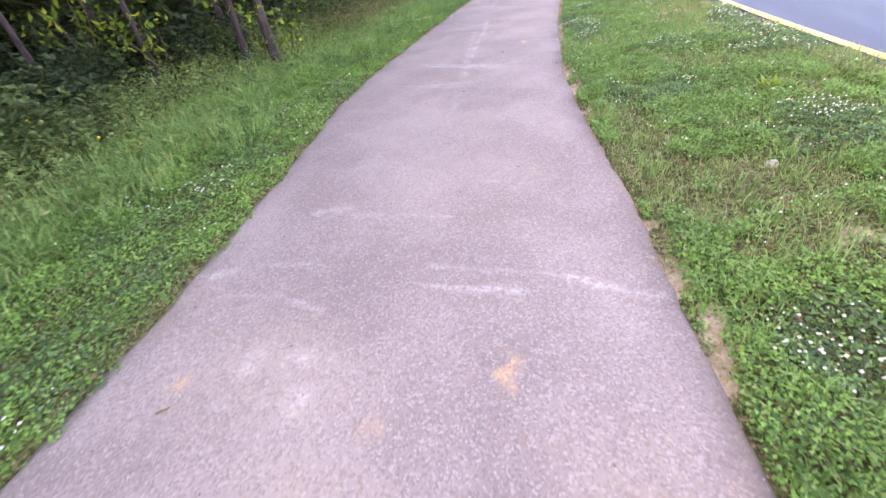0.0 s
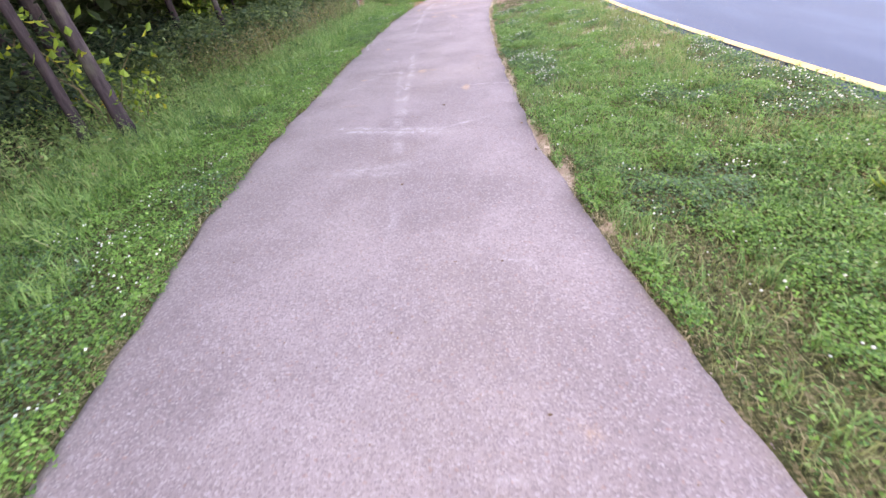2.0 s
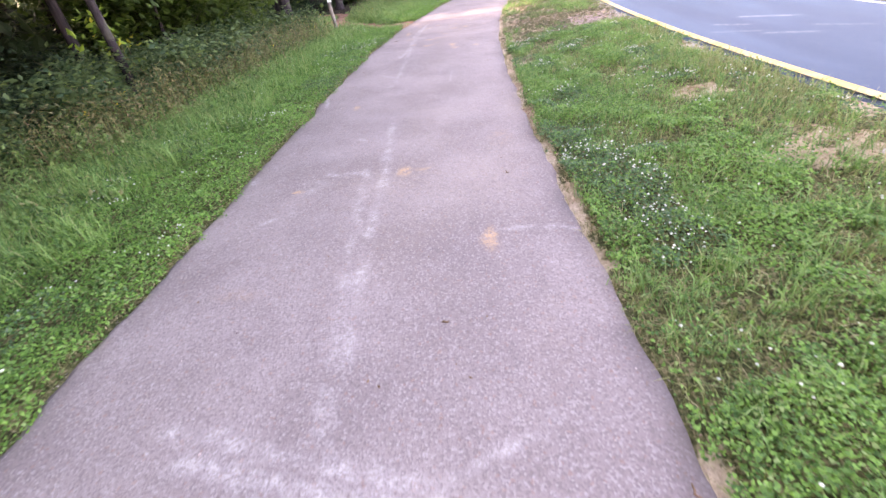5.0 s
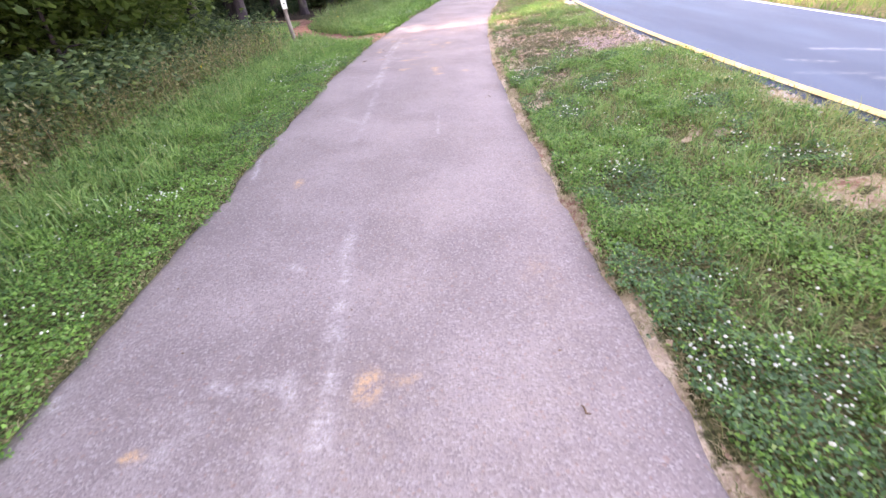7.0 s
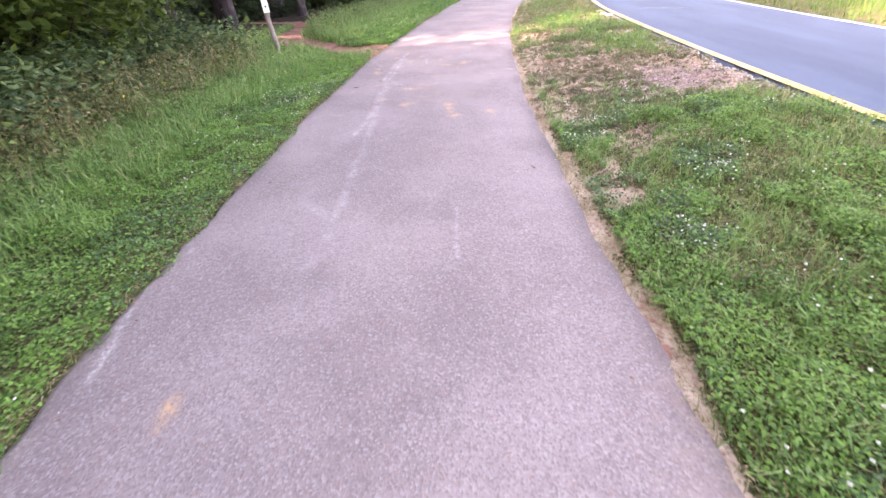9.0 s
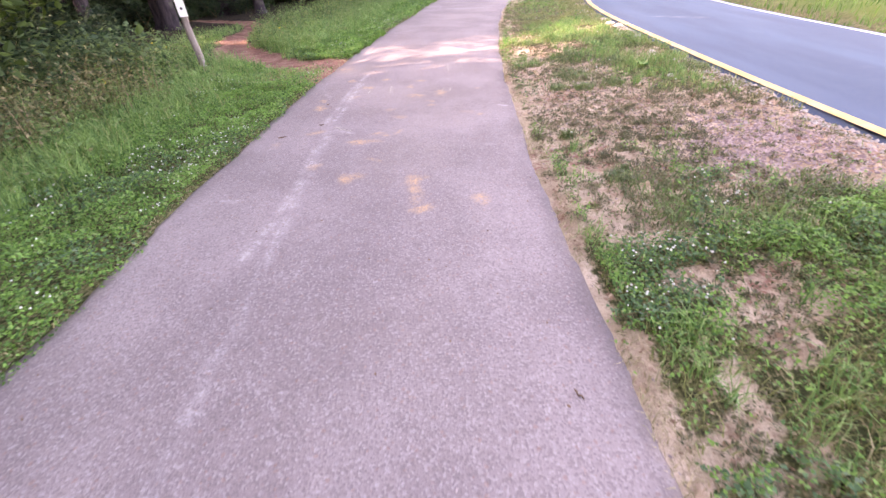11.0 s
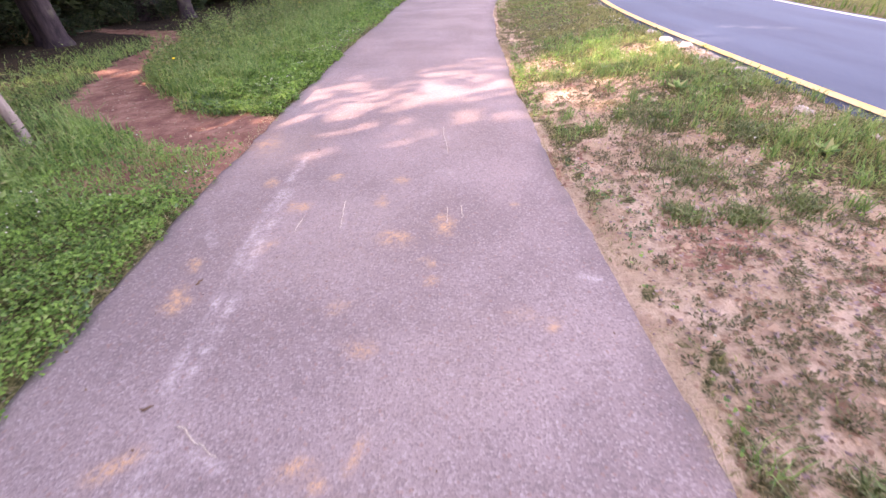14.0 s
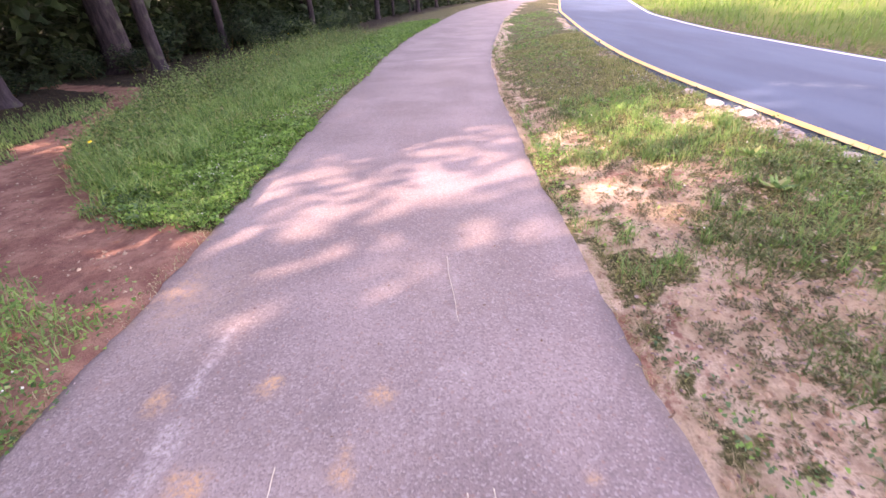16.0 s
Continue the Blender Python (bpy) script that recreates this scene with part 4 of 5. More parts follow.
def weeds():
    """Tall weeds at the foot of the woods: thin stems with leaves up their length."""
    g = np.random.default_rng(181)
    n = 5600
    y = g.uniform(-1, 38, n)
    d = g.triangular(1.0, 2.5, 5.2, n)
    x = path_left(y) - d
    keep = ~beside_post(x, y) & (trail_mask(x, y) < 0.2) & (trail_mask(x + 0.3, y - 0.2) < 0.5) & (trail_mask(x + 0.6, y - 0.6) < 0.5) & (trail_mask(x, y + 0.5) < 0.3) & (trail_mask(x - 0.5, y + 0.7) < 0.5)
    x, y, d = x[keep], y[keep], d[keep]
    m = len(x)
    h = g.uniform(0.25, 0.62, m) * (0.6 + 0.4 * smooth(d, 1.4, 2.6))
    base = np.stack([x, y, ground_z(x, y)], 1)
    lean = g.normal(0, 0.22, (m, 2))
    stems = blade_quads(base, h, np.full(m, 0.007), g.uniform(0.05, 0.4, m), 182)
    k = 13
    f = np.tile(np.linspace(0.12, 1.0, k), m)
    P = np.repeat(base, k, 0)
    P[:, 2] += f * np.repeat(h, k)
    P[:, :2] += np.repeat(lean, k, 0) * (f * f * np.repeat(h, k))[:, None] + g.normal(0, 0.02, (m * k, 2))
    size = g.uniform(0.035, 0.1, m * k) * (1.2 - 0.6 * f)
    stuff("weeds", join([stems, leaf_quads(P, size, size * g.uniform(0.35, 0.6, m * k), g.normal(0.25, 0.4, m * k), seed=183)]), M_WEED, "tall leafy weeds at the edge of the woods", "weeds")
    pick = np.arange(0, m, 60)
    P = base[pick] + np.stack([lean[pick, 0] * h[pick], lean[pick, 1] * h[pick], h[pick] + 0.02], 1)
    size = g.uniform(0.015, 0.028, len(pick) * 4)
    stuff("yellow_flowers", leaf_quads(np.repeat(P, 4, 0) + g.normal(0, 0.012, (len(pick) * 4, 3)), size, size, g.normal(0.3, 0.4, len(pick) * 4), seed=184), M_GOLD, "small yellow wild flowers among the weeds", "flower")

    n = 900
    y = g.uniform(9.5, 18.5, n)
    d = g.triangular(1.7, 2.4, 3.6, n)
    x = path_left(y) - d
    h = g.uniform(0.3, 0.75, n)
    base = np.stack([x, y, ground_z(x, y)], 1)
    f = np.tile(np.linspace(0.2, 1.0, 14), n)
    P = np.repeat(base, 14, 0) + g.normal(0, 0.05, (n * 14, 3)) * [1, 1, 0.2]
    P[:, 2] += f * np.repeat(h, 14)
    size = g.uniform(0.03, 0.075, n * 14)
    stuff("weeds", join([blade_quads(base, h, np.full(n, 0.008), g.uniform(0.05, 0.3, n), 185), leaf_quads(P, size, size * 0.4, g.normal(0.3, 0.5, n * 14), seed=186)]), M_BROWN, "tall fading brownish weeds beside the woods", "weeds")


weeds()


# ---- woods ----
def shrub(kind, leaf, size, count, mat, seed):
    """A bush: several stems from one foot and leaves in clumps round them, built at the origin."""
    g = np.random.default_rng(seed)
    ob = new(kind)
    tips = []
    for _ in range(4):
        a, out, h = g.uniform(0, 6.28), g.uniform(0.2, 0.75) * size, g.uniform(0.65, 1.0) * size
        t = np.linspace(0, 1, 5)[:, None]
        line_pts = np.array([[np.cos(a) * out, np.sin(a) * out, h]]) * np.concatenate([t ** 1.4, t ** 1.4, t], 1)
        line_pts[1:] += g.normal(0, 0.03 * size, (4, 3))
        grid_mesh("stem", *tube(line_pts, np.linspace(0.014, 0.004, 5) * size, 5), M_STEM, ob)
        tips += [line_pts[i] for i in (2, 3, 4, 4)]
    tips = np.array(tips)
    c = tips[g.integers(0, len(tips), count)] + g.normal(0, 0.2 * size, (count, 3)) * [1, 1, 0.8]
    c[:, 2] = np.abs(c[:, 2]) + 0.03
    s = g.uniform(0.6, 1.2, count) * leaf
    grid_mesh("foliage", *leaf_quads(c, s, s * g.uniform(0.45, 0.7, count), g.normal(-0.1, 0.5, count), seed=seed + 1), mat, ob)
    return ob


def plant_shrubs():
    g = np.random.default_rng(191)
    protos = [shrub("shrub", 0.13, 1.0, 580, M_SHRUB_SHADED, 201 + 10 * i) for i in range(4)]
    used = set()
    spots = []
    for k in range(310):
        y = g.uniform(-3, 44) if k < 270 else g.uniform(40, 62)
        near = np.interp(y, [-3, 3, 8, 14, 18, 22, 26, 31, 36, 40, 75], [4.4, 4.0, 3.4, 4.3, 3.4, 5.4, 8.4, 8.4, 5.2, 4.4, 4.4])
        d = near + g.random() ** 1.25 * 9
        spots.append((float(path_left(y)) - d, y, g.uniform(0.45, 0.8) + 0.17 * min(d - near, 5), d - near))
    for x, y, s, depth in spots:
        if trail_mask(np.array([x]), np.array([y]))[0] > 0 or trail_mask(np.array([x + 0.45]), np.array([y - 0.45]))[0] > 0.1:
            continue
        i = int(g.integers(0, 4))
        m = pose(x, y, float(ground_z(x, y)) - 0.03, 0, 0, g.uniform(0, 360)) @ Matrix.Diagonal((s * 1.15, s * 1.15, s * g.uniform(0.8, 1.15), 1))
        if i in used:
            copy = copy_thing(protos[i], m)
            copy.matrix_basis = m
        else:
            used.add(i)
            copy = protos[i]
            copy.matrix_basis = m
        tagged(copy, "leafy shrub on the woodland floor, green darkened for shade", "shrub", "shrubs of the woods")

    bushes = [shrub("shrub", 0.12, 1.0, 700, M_EDGE_LIT, 261 + 10 * i) for i in range(3)]
    for k in range(64):
        y = g.uniform(7.5, 20) if k < 44 else g.uniform(36, 44) if k < 52 else g.uniform(-1, 4)
        near = np.interp(y, [-1, 4, 8, 19, 36, 44], [3.6, 3.0, 2.6, 3.0, 4.2, 4.0])
        x = float(path_left(y)) - near - g.random() * 1.8
        s = g.uniform(0.45, 0.85)
        m = pose(x, y, float(ground_z(x, y)) - 0.03, 0, 0, g.uniform(0, 360)) @ Matrix.Diagonal((s * 1.2, s * 1.2, s, 1))
        if trail_mask(np.array([x + 0.3]), np.array([y - 0.3]))[0] > 0.05 and k > 2:
            continue
        bush = bushes[k] if k < 3 else copy_thing(bushes[k % 3], m)
        bush.matrix_basis = m
        tagged(bush, "green leafy bush at the edge of the woods", "shrub", "bushes at the wood's edge")


plant_shrubs()


def tree(x, y, r, h, lean=(0.0, 0.0), crown_low=3.0, spread_r=2.6, leaves=3600, seed=1, label="", sides=10, leaf=0.3):
    """A tapered trunk with limbs and a crown of many leaves in clumps."""
    g = np.random.default_rng(seed)
    ob = tagged(new("tree"), label or "tall woodland tree with grey brown bark", "tree", "trees of the woods")
    ob.location = (x, y, float(ground_z(x, y)) - 0.08)
    t = np.linspace(0, 1, 12)
    pts = np.stack([lean[0] * t * h + 0.15 * np.sin(t * 4 + g.uniform(0, 6)) * t, lean[1] * t * h + 0.15 * np.sin(t * 3.3 + g.uniform(0, 6)) * t, t * h], 1)
    pts = np.insert(pts, 1, pts[0] + [0, 0, 0.28], 0)
    rad = r * np.concatenate([[1.55, 1.08], np.linspace(0.98, 0.16, 11)])
    wood, ends = [tube(pts, rad, sides)], []
    for _ in range(int(8 + h / 2)):
        f = g.uniform(crown_low / h, 0.97)
        p0 = np.array([np.interp(f, t, np.delete(pts[:, i], 1)) for i in range(3)])
        a, out = g.uniform(0, 6.28), spread_r * (1.1 - 0.6 * f) * g.uniform(0.6, 1.1)
        s = np.linspace(0, 1, 5)[:, None]
        limb = p0 + s * np.array([[np.cos(a) * out, np.sin(a) * out, 0.35 * out]]) + np.concatenate([np.zeros((1, 3)), g.normal(0, 0.1, (4, 3))])
        wood.append(tube(limb, np.linspace(0.42, 0.08, 5) * r * (1.15 - 0.75 * f), 5))
        ends += [limb[2], limb[3], limb[4], limb[4] + [0, 0, 0.5]]
    grid_mesh("trunk", *join(wood), M_BARK, ob, flat=False)
    leaves, leaf = int(leaves * 0.62), leaf * 1.25
    ends = np.array(ends)
    c = ends[g.integers(0, len(ends), leaves)] + g.normal(0, 0.46, (leaves, 3)) * [1.1, 1.1, 0.7]
    s = g.uniform(0.73, 1.27, leaves) * leaf
    grid_mesh("crown", *leaf_quads(c, s, s * 0.7, g.normal(-0.1, 0.5, leaves), seed=seed + 1), M_CROWN, ob)
    return ob


TREES = [(-5.65, 6.75, 0.085, 9.0, -0.01, 0.0), (-6.1, 6.55, 0.065, 8.5, -0.02, 0.0), (-7.7, 5.9, 0.06, 8.0, -0.04, 0.0), (-7.4, 4.0, 0.05, 6.0, -0.16, 0.02), (-7.4, 12.2, 0.07, 9.0, -0.01, 0.0),
         (-10.2, 10.4, 0.16, 11.0, 0.0, 0.0), (-11.8, 27.5, 0.25, 13.0, 0.0, 0.0), (-12.25, 27.75, 0.22, 12.5, 0.02, 0.0), (-12.3, 32.7, 0.42, 13.0, 0.0, 0.0), (-14.6, 35.6, 0.3, 12.0, 0.0, 0.0), (-10.7, 31.9, 0.2, 12.0, 0.01, 0.0),
         # From (-12.4, 14.3) on: trees added to block stray sunlight.
         (-13.5, 22.6, 0.2, 12.0, 0.0, 0.0), (-12.4, 14.3, 0.13, 11.0, 0.0, 0.0), (-9.9, 13.9, 0.1, 9.0, 0.0, 0.0), (-8.8, -1.7, 0.12, 9.0, 0.0, 0.0), (-8.0, 2.7, 0.1, 9.0, 0.0, 0.0), (-9.9, 1.6, 0.12, 10.0, 0.0, 0.0), (-9.6, 4.4, 0.1, 9.5, 0.0, 0.0), (-9.3, 8.8, 0.1, 9.5, 0.0, 0.0), (-12.2, 10.0, 0.13, 10.5, 0.0, 0.0), (-11.6, 3.3, 0.12, 9.0, 0.0, 0.0), (-11.9, 0.9, 0.12, 9.0, 0.0, 0.0), (-11.3, -1.3, 0.12, 9.0, 0.0, 0.0), (-11.8, 6.0, 0.12, 9.5, 0.0, 0.0)]


def sun_lane(x, y):
    """How far a place lies from the middle of a lane opened for sunlight."""
    return abs(-0.36 * (x + 2.6) + 0.93 * (y - 22.0)) if x > -21 else 9.0


def woods():
    g = np.random.default_rng(211)
    for i, (x, y, r, h, lx, ly) in enumerate(TREES):
        big = r > 0.19
        tree(x, y, r, h, (lx, ly), 4.2 if big else 3.0, 3.0 + 6 * r if big else 2.4 + 2.5 * r, 9500 if big else 4600, 300 + 3 * i)
    placed = [(a[0], a[1]) for a in TREES]
    # Low dense trees added to keep the sun off trail and verge.
    for i, (x, y) in enumerate([(-9.5, 18.7), (-9.1, 16.9), (-11.3, 18.1), (-8.9, 15.3), (-10.3, 16.2), (-12.0, 17.0), (-10.9, 20.7)]):
        tree(x, y, 0.05, 2.9, (g.normal(0, 0.03), g.normal(0, 0.03)), 0.7, 1.7, 6500, 700 + 3 * i, "low understorey tree with dense leaves, added to block sun", 7, 0.13)
        placed.append((x, y))
    made = 0
    # Tall trees with unseen high crowns, added to keep sun off the road.
    for i, (x, y) in enumerate([(-14.2, 16.4), (-14.6, 18.6), (-14.0, 20.9), (-14.8, 23.2), (-14.2, 25.4)]):
        tree(x, y, 0.2, 16.5, (0.0, 0.0), 11.6, 3.0, 4200, 760 + 3 * i, sides=8)
        placed.append((x, y))
    # Thin unseen crowns added to break the sunlight on the path into dapples.
    for i, (x, y) in enumerate([(-11.0, 20.9), (-13.0, 20.3), (-10.6, 16.5), (-12.2, 15.9)]):
        tree(x, y, 0.07, 8.2, (0.0, 0.0), 3.6, 2.3, 1450, 790 + 3 * i, "slender young tree with a thin crown, added for dapples", 8, 0.2)
        placed.append((x, y))
    # Two more thin crowns added against the sun.
    tree(-12.4, 18.4, 0.07, 8.2, (0.0, 0.0), 3.6, 2.3, 1300, 806, "slender young tree with a thin crown, added for dapples", 8, 0.2)
    tree(-10.2, 15.2, 0.07, 8.2, (0.0, 0.0), 3.6, 2.3, 1500, 802, "slender young tree with a thin crown, added for dapples", 8, 0.2)
    # Big trees added at the back to shade the woods and the farther path.
    for i, (x, y) in enumerate([(-19.0, 22.5), (-20.0, 26.0), (-18.5, 29.5), (-20.0, 33.5), (-18.0, 37.0), (-16.5, 41.5), (-20.5, 9.0), (-18.5, 5.0)]):
        tree(x, y, 0.22, 15.0 + 0.4 * i, (0.0, 0.0), 3.6, 3.6, 5200, 820 + 3 * i, sides=8, leaf=0.36)
        placed.append((x, y))
    while made < 74:
        y = g.uniform(-14, 74)
        d = np.interp(y, [-14, 0, 12, 20, 30, 38, 74], [4.6, 4.6, 4.4, 5.0, 9.6, 5.2, 4.6]) + g.random() ** 1.3 * 12
        x = float(path_left(y)) - d
        if min(math.hypot(x - a, y - b) for a, b in placed) < 1.5 or trail_mask(np.array([x]), np.array([y]))[0] > 0 or trail_mask(np.array([x + 0.5]), np.array([y]))[0] > 0:
            continue
        if sun_lane(x, y) < 4.6:
            continue
        placed.append((x, y))
        r = g.uniform(0.07, 0.2)
        tree(x, y, r, 7.5 + 18 * r + 0.15 * d + g.uniform(-0.5, 1), (g.normal(0, 0.015), g.normal(0, 0.015)), g.uniform(2.8, 4.0), 2.3 + 2 * r, 4600 if y < 50 and d < 13.5 else 900, 400 + 3 * made, sides=8)
        made += 1


woods()


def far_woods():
    """The depth of the woods behind the first trees, its leaf colour darkened for shade."""
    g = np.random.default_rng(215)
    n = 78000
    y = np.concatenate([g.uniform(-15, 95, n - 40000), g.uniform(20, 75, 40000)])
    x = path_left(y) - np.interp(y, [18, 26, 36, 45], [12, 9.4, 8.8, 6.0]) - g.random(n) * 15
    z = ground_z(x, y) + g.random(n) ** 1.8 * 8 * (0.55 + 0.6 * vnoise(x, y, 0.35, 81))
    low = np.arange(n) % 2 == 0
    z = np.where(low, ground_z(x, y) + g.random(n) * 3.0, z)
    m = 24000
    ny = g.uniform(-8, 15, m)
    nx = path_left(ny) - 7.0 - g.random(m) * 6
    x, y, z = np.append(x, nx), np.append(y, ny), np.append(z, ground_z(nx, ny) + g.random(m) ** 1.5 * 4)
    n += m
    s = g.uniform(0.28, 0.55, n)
    stuff("far_woods", leaf_quads(np.stack([x, y, z], 1), s, s * 0.75, g.normal(-0.2, 0.6, n), seed=216), M_FAR_SHADED, "dense depth of the woods, green darkened for canopy shade", "woods")


far_woods()

# young oaks with large bright leaves beside the first trunks
for i, (x, y, s) in enumerate([(-5.55, 7.0, 0.75), (-6.0, 6.9, 1.35), (-7.5, 6.0, 1.2), (-8.3, 5.4, 1.7), (-7.6, 12.6, 1.3)]):
    young = shrub("sapling", 0.13, 1.0, 120, M_BRIGHT, 501 + 10 * i)
    young.matrix_basis = pose(x, y, float(ground_z(x, y)) - 0.03) @ Matrix.Diagonal((s * 0.75, s * 0.75, s * 1.1, 1))
    tagged(young, "young oak sapling with large yellowish green leaves", "sapling", "saplings at the wood's edge")


# ---- the trail marker ----
def marker_post():
    ob = tagged(new("marker_post"), "weathered round wooden trail post with a white plate", "signpost")
    ob.location = (-6.8, 20.36, float(ground_z(-6.8, 20.36)) - 0.05)
    ob.rotation_euler = (radians(-1.5), radians(-3.0), radians(0))
    g = np.random.default_rng(221)
    z = np.linspace(0, 1.2, 13)
    pts = np.stack([0.012 * np.sin(z * 6), 0.01 * np.cos(z * 5), z], 1)
    V, F = tube(pts, 0.056 * (1 + g.normal(0, 0.05, 13)), 12)
    V = V + (np.repeat(z, 12) > -1)[:, None] * g.normal(0, 0.0022, V.shape)
    body = grid_mesh("post", V, F, M_POST, ob, flat=False)
    bm = bmesh.new()
    bmesh.ops.create_cone(bm, cap_ends=True, segments=12, radius1=0.054, radius2=0.045, depth=0.02, matrix=pose(0.01, 0.01, 1.205))
    part("post_top", bm, M_POST, ob)
    bm = bmesh.new()
    bmesh.ops.create_cube(bm, size=1.0, matrix=pose(0.03, -0.062, 1.05, 0, 0, 24) @ Matrix.Diagonal((0.13, 0.006, 0.3, 1)))
    bmesh.ops.bevel(bm, geom=bm.edges[:], offset=0.002, segments=1, affect="EDGES")
    plate = part("plate", bm, M_PLATE, ob, "white metal plate")
    bm = bmesh.new()
    bmesh.ops.create_cone(bm, cap_ends=True, segments=16, radius1=0.02, radius2=0.02, depth=0.003, matrix=pose(0.0325, -0.0672, 1.02, 90, 0, 24))
    part("mark", bm, M_INK, plate, "black round mark")
    return ob


marker_post()


# ---- stones, gravel and twigs ----
def pebbles(name, pts, size, mat, label, seed):
    g = np.random.default_rng(seed)
    n = len(pts)
    ball = np.array([(1, 0, 0), (0.3, 0.9, 0), (-0.8, 0.6, 0), (-0.9, -0.5, 0), (0.2, -1, 0), (0.1, 0.1, 0.6), (0, 0, -0.4)])
    F = np.array([(i, (i + 1) % 5, 5) for i in range(5)] + [((i + 1) % 5, i, 6) for i in range(5)])
    a = g.uniform(0, 6.28, n)
    R = np.stack([np.stack([np.cos(a), -np.sin(a)], -1), np.stack([np.sin(a), np.cos(a)], -1)], 1)
    B = ball[None] * (1 + g.normal(0, 0.18, (n, 7, 3)))
    B[..., :2] = np.einsum("nij,nkj->nki", R, B[..., :2] * [1.0, 0.75])
    V = pts[:, None] + B * np.broadcast_to(size, n)[:, None, None]
    return stuff(name, (V.reshape(-1, 3), (np.arange(n)[:, None, None] * 7 + F[None]).reshape(-1, 3)), mat, label, "gravel")


def loose_stones():
    g = np.random.default_rng(231)
    n = 9000
    x, y = np.concatenate([g.normal(0.4, 0.4, n // 2), g.normal(-0.2, 0.75, n // 2)]), np.concatenate([g.normal(16.0, 0.5, n // 2), g.normal(18.2, 1.4, n // 2)])
    keep = (x > edge_r(y) + 0.05) & (x < road_yellow(y) - 0.2) & (bare_mask(x, y) > 0.3)
    x, y = x[keep], y[keep]
    pebbles("gravel", np.stack([x, y, ground_z(x, y) + 0.004], 1), np.where(np.hypot((x - 0.4) / 0.8, (y - 16.0) / 0.9) < 1, g.gamma(3.0, 0.0027, len(x)) + 0.005, g.gamma(3.0, 0.002, len(x)) + 0.004), M_GRAVEL, "pinkish grey gravel lying in bare soil", 232)
    n = 5200
    y = g.uniform(7, 34, n)
    x = road_yellow(y) - 0.13 - np.abs(g.normal(0.1, 0.1, n))
    keep = g.random(n) < smooth(vnoise(y, 2, 0.8, 14), 0.4, 0.7) * (0.15 + 0.6 * smooth(y, 11, 15))
    x, y = x[keep], y[keep]
    pebbles("gravel", np.stack([x, y, ground_z(x, y) + 0.006], 1), g.gamma(3.0, 0.005, len(x)) + 0.005, M_PALE, "pale crushed stone along the road's edge", 233)
    n = 2600
    y = g.uniform(0, 24, n)
    s = np.where(g.random(n) < 0.5, g.random(n) ** 3 * 0.4, 1 - g.random(n) ** 3 * 0.4)
    x = edge_l(y) + s * (edge_r(y) - edge_l(y))
    q = 2 * s - 1
    pebbles("grit", np.stack([x, y, -0.015 * np.abs(q) ** 2.5 + 0.003], 1), g.gamma(2.0, 0.0012, n) + 0.0015, M_GRAVEL, "loose grit scattered on the asphalt", 234)
    n = 48000
    y = g.uniform(0.5, 30, n)
    x = edge_r(y) + 0.02 + g.random(n) * (road_yellow(y) - 0.2 - edge_r(y))
    keep = bare_mask(x, y) > 0.35
    x, y = x[keep], y[keep]
    pebbles("clods", np.stack([x, y, ground_z(x, y) + 0.003], 1), g.gamma(2.2, 0.004, len(x)) + 0.003, M_CLOD, "crumbs of sandy soil and clay", 236)
    t = g.random(420)
    k = g.integers(0, 6, 420)
    p = TRAIL[k, :2] * (1 - t)[:, None] + TRAIL[k + 1, :2] * t[:, None] + g.normal(0, 0.22, (420, 2))
    p = p[p[:, 0] < edge_l(p[:, 1]) - 0.1]
    pebbles("gravel", np.stack([p[:, 0], p[:, 1], ground_z(p[:, 0], p[:, 1]) + 0.004], 1), g.gamma(2.5, 0.004, len(p)) * 0.7 + 0.003, M_CLOD, "small stones on the red clay trail", 235)


loose_stones()


def stone(x, y, size, seed, label):
    g = np.random.default_rng(seed)
    bm = bmesh.new()
    bmesh.ops.create_icosphere(bm, subdivisions=2, radius=1.0)
    for v in bm.verts:
        v.co *= 1 + 0.35 * (noise.noise(v.co * 1.3 + Vector((seed, 0, 0))))
        v.co = Vector((v.co.x * size, v.co.y * size * 0.7, v.co.z * size * 0.4))
    ob = part("stone", bm, M_PALE)
    ob.location = (x, y, float(ground_z(x, y)) + size * 0.16)
    ob.rotation_euler = (0, 0, g.uniform(0, 6.28))
    return tagged(ob, label, "stone", "loose stones")


for i, (x, y, s) in enumerate([(1.16, 3.16, 0.06), (0.97, 22.9, 0.13), (0.98, 22.3, 0.11), (0.95, 21.0, 0.1), (1.02, 23.6, 0.1), (0.55, 2.35, 0.04), (0.75, 19.7, 0.09), (1.2, 8.6, 0.05), (0.5, 18.3, 0.06)]):
    stone(x, y, s, 240 + i, "pale weathered stone lying in the grass")


def leaf_bits():
    g = np.random.default_rng(251)
    n = 260
    y = g.uniform(0, 24, n)
    x = edge_l(y) + g.uniform(0.03, 0.97, n) * (edge_r(y) - edge_l(y))
    P = np.stack([x, y, np.full(n, 0.004)], 1)
    s = g.uniform(0.008, 0.028, n)
    stuff("leaf_bits", leaf_quads(P, s, s * 0.5, g.normal(0.08, 0.1, n), seed=252), M_TWIG, "dry dark leaf bits scattered on the asphalt", "leaf litter")


leaf_bits()


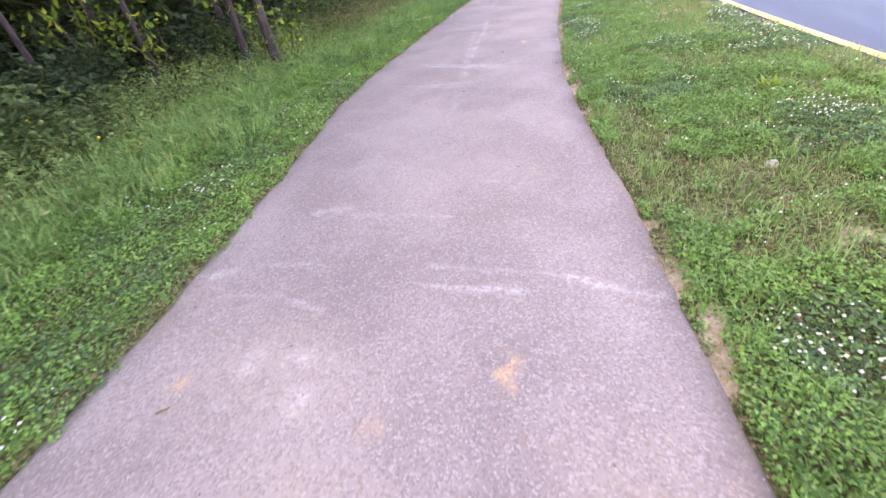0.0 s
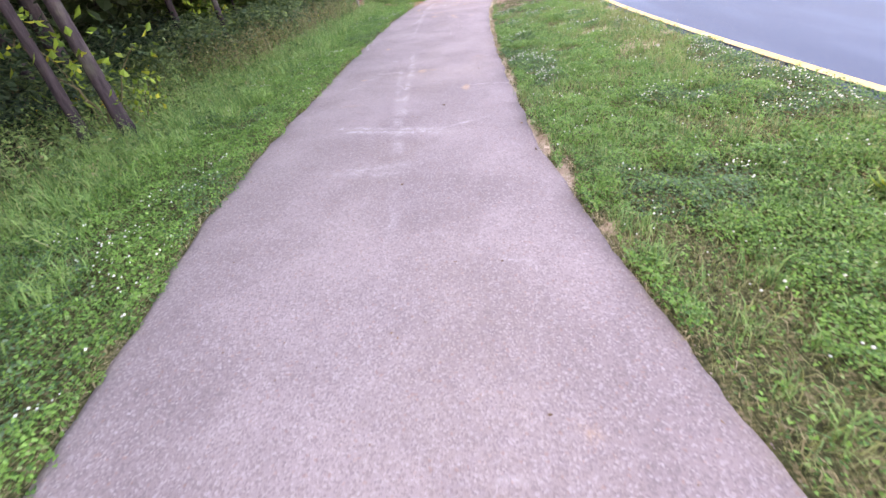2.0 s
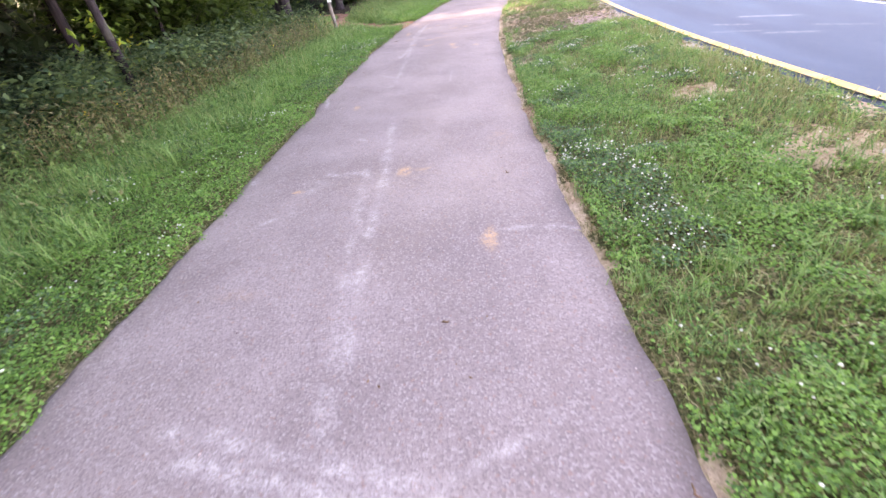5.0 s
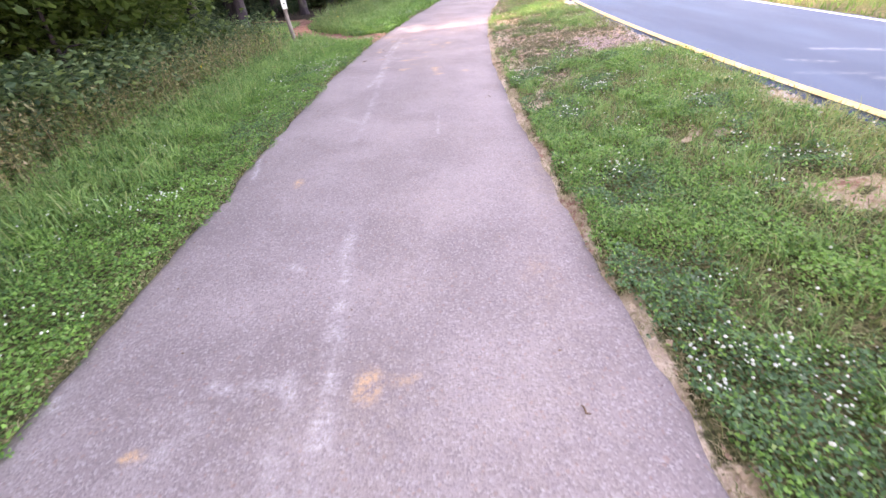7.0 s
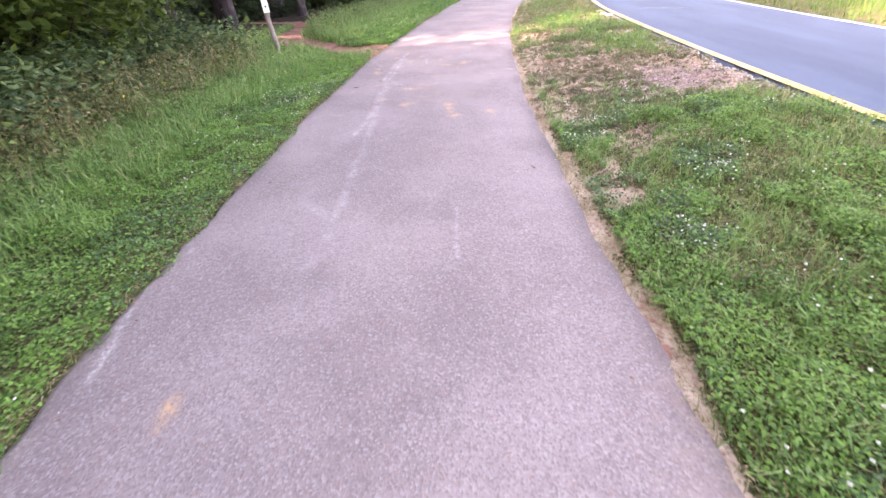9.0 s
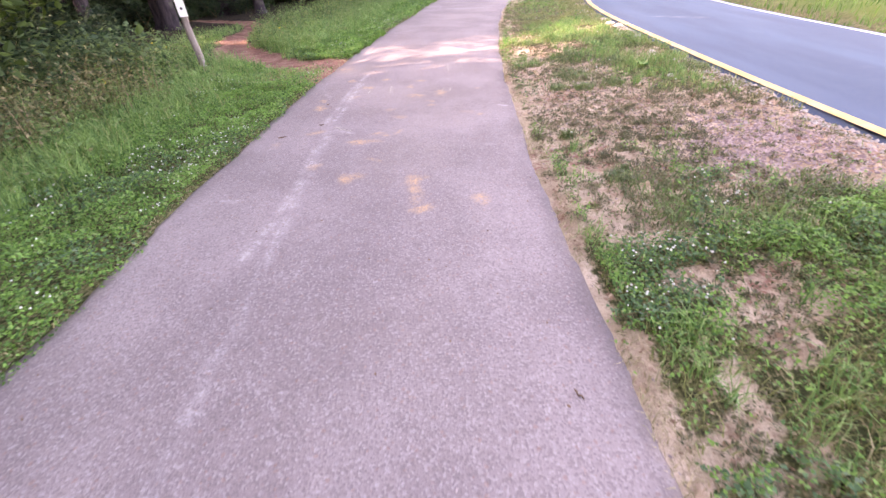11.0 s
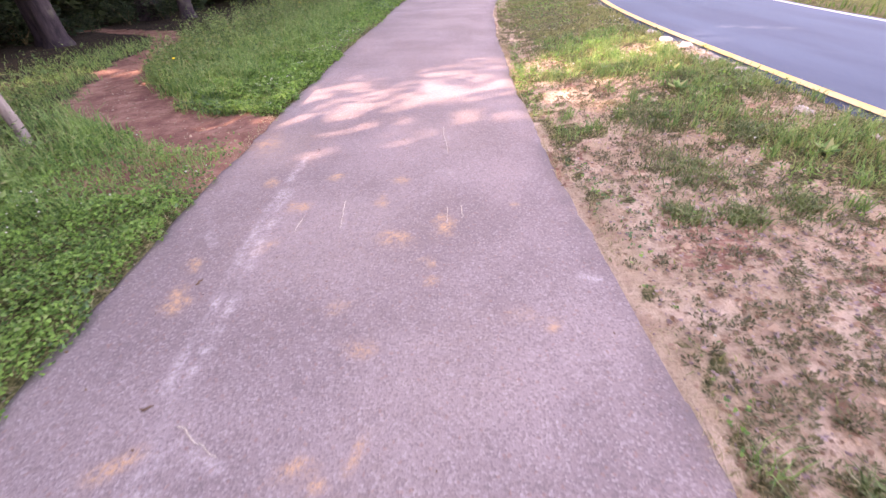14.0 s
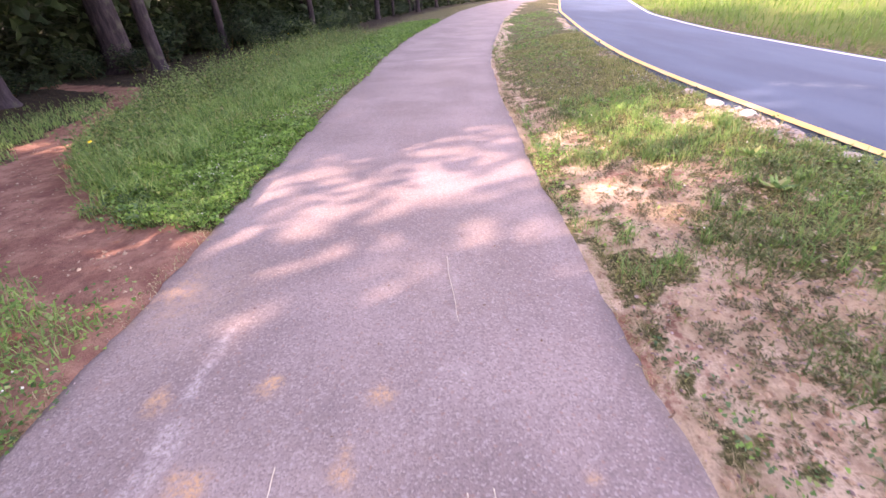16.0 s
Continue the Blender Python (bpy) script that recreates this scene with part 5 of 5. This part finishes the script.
def twig(x, y, length, yaw, seed):
    g = np.random.default_rng(seed)
    t = np.linspace(-0.5, 0.5, 5)
    pts = np.stack([t * length, g.normal(0, 0.006, 5), np.full(5, 0.006)], 1)
    ob = grid_mesh("twig", *tube(pts, np.array([0.003, 0.005, 0.0045, 0.004, 0.002]), 6), M_TWIG, flat=False)
    ob.location, ob.rotation_euler = (x, y, 0.0), (0, 0, radians(yaw))
    return tagged(ob, "short brown twig lying on the asphalt", "twig", "twigs on the path")


for i, (x, y, l, a) in enumerate([(-3.95, 16.71, 0.09, 20), (-1.25, 8.98, 0.05, 120), (-1.62, 0.55, 0.06, 60), (-0.62, 6.45, 0.05, 100), (-0.5, 5.75, 0.05, 110), (-1.55, 7.2, 0.04, 10), (-3.65, 17.1, 0.05, 30), (-1.55, 13.7, 0.06, 120), (-1.5, 18.9, 0.05, 45), (-3.8, 17.9, 0.06, 70), (-1.6, 5.1, 0.03, 40)]):
    twig(x, y, l, a, 260 + i)


def stalk(ax, ay, bx, by, seed):
    """A dry stalk lying flat on the asphalt, from one place to another."""
    g = np.random.default_rng(seed)
    length, yaw = math.hypot(bx - ax, by - ay), math.atan2(by - ay, bx - ax)
    t = np.linspace(-0.5, 0.5, 9)
    pts = np.stack([t * length, 0.03 * length * np.sin(t * 3) + g.normal(0, 0.003, 9), 0.004 + 0.004 * g.random(9)], 1)
    ob = grid_mesh("dry_stalk", *tube(pts, np.linspace(0.003, 0.0015, 9), 6), M_STRAW, flat=False)
    ob.location, ob.rotation_euler = ((ax + bx) / 2, (ay + by) / 2, 0.0), (0, 0, yaw)
    return tagged(ob, "pale dry grass stalk lying on the asphalt", "stalk", "stalks on the path")


for i, ends in enumerate([(-3.12, 18.77, -3.11, 18.4), (-2.37, 20.21, -2.38, 19.55), (-3.38, 18.54, -3.4, 18.38), (-2.38, 18.63, -2.4, 18.42), (-3.47, 17.02, -3.28, 16.87), (-2.28, 18.64, -2.29, 18.48)]):
    stalk(*ends, 320 + i)


def broad_weed(x, y, size, seed, mat, label):
    """A rosette of broad leaves."""
    g = np.random.default_rng(seed)
    n = 14
    P = np.tile([[0, 0, 0.02]], (n, 1)) + g.normal(0, 0.01, (n, 3)) * [1, 1, 0]
    s = g.uniform(0.7, 1.1, n) * size
    ob = grid_mesh("broad_leaf_weed", *leaf_quads(P, s, s * 0.4, g.uniform(0.25, 0.9, n), np.linspace(0, 6.28, n, endpoint=False) + g.normal(0, 0.2, n), seed + 1), mat)
    ob.location = (x, y, float(ground_z(x, y)))
    return tagged(ob, label, "weed")


broad_weed(1.43, 4.55, 0.17, 281, M_BRIGHT, "bright yellowish green broad-leaved weed in the grass")
for i, (x, y) in enumerate([(0.3, 21.2), (0.1, 20.6), (0.35, 18.9), (0.9, 12.8), (1.1, 6.2)]):
    broad_weed(x, y, 0.13, 290 + 3 * i, M_GRASS, "green broad-leaved weed on the strip beside the road")
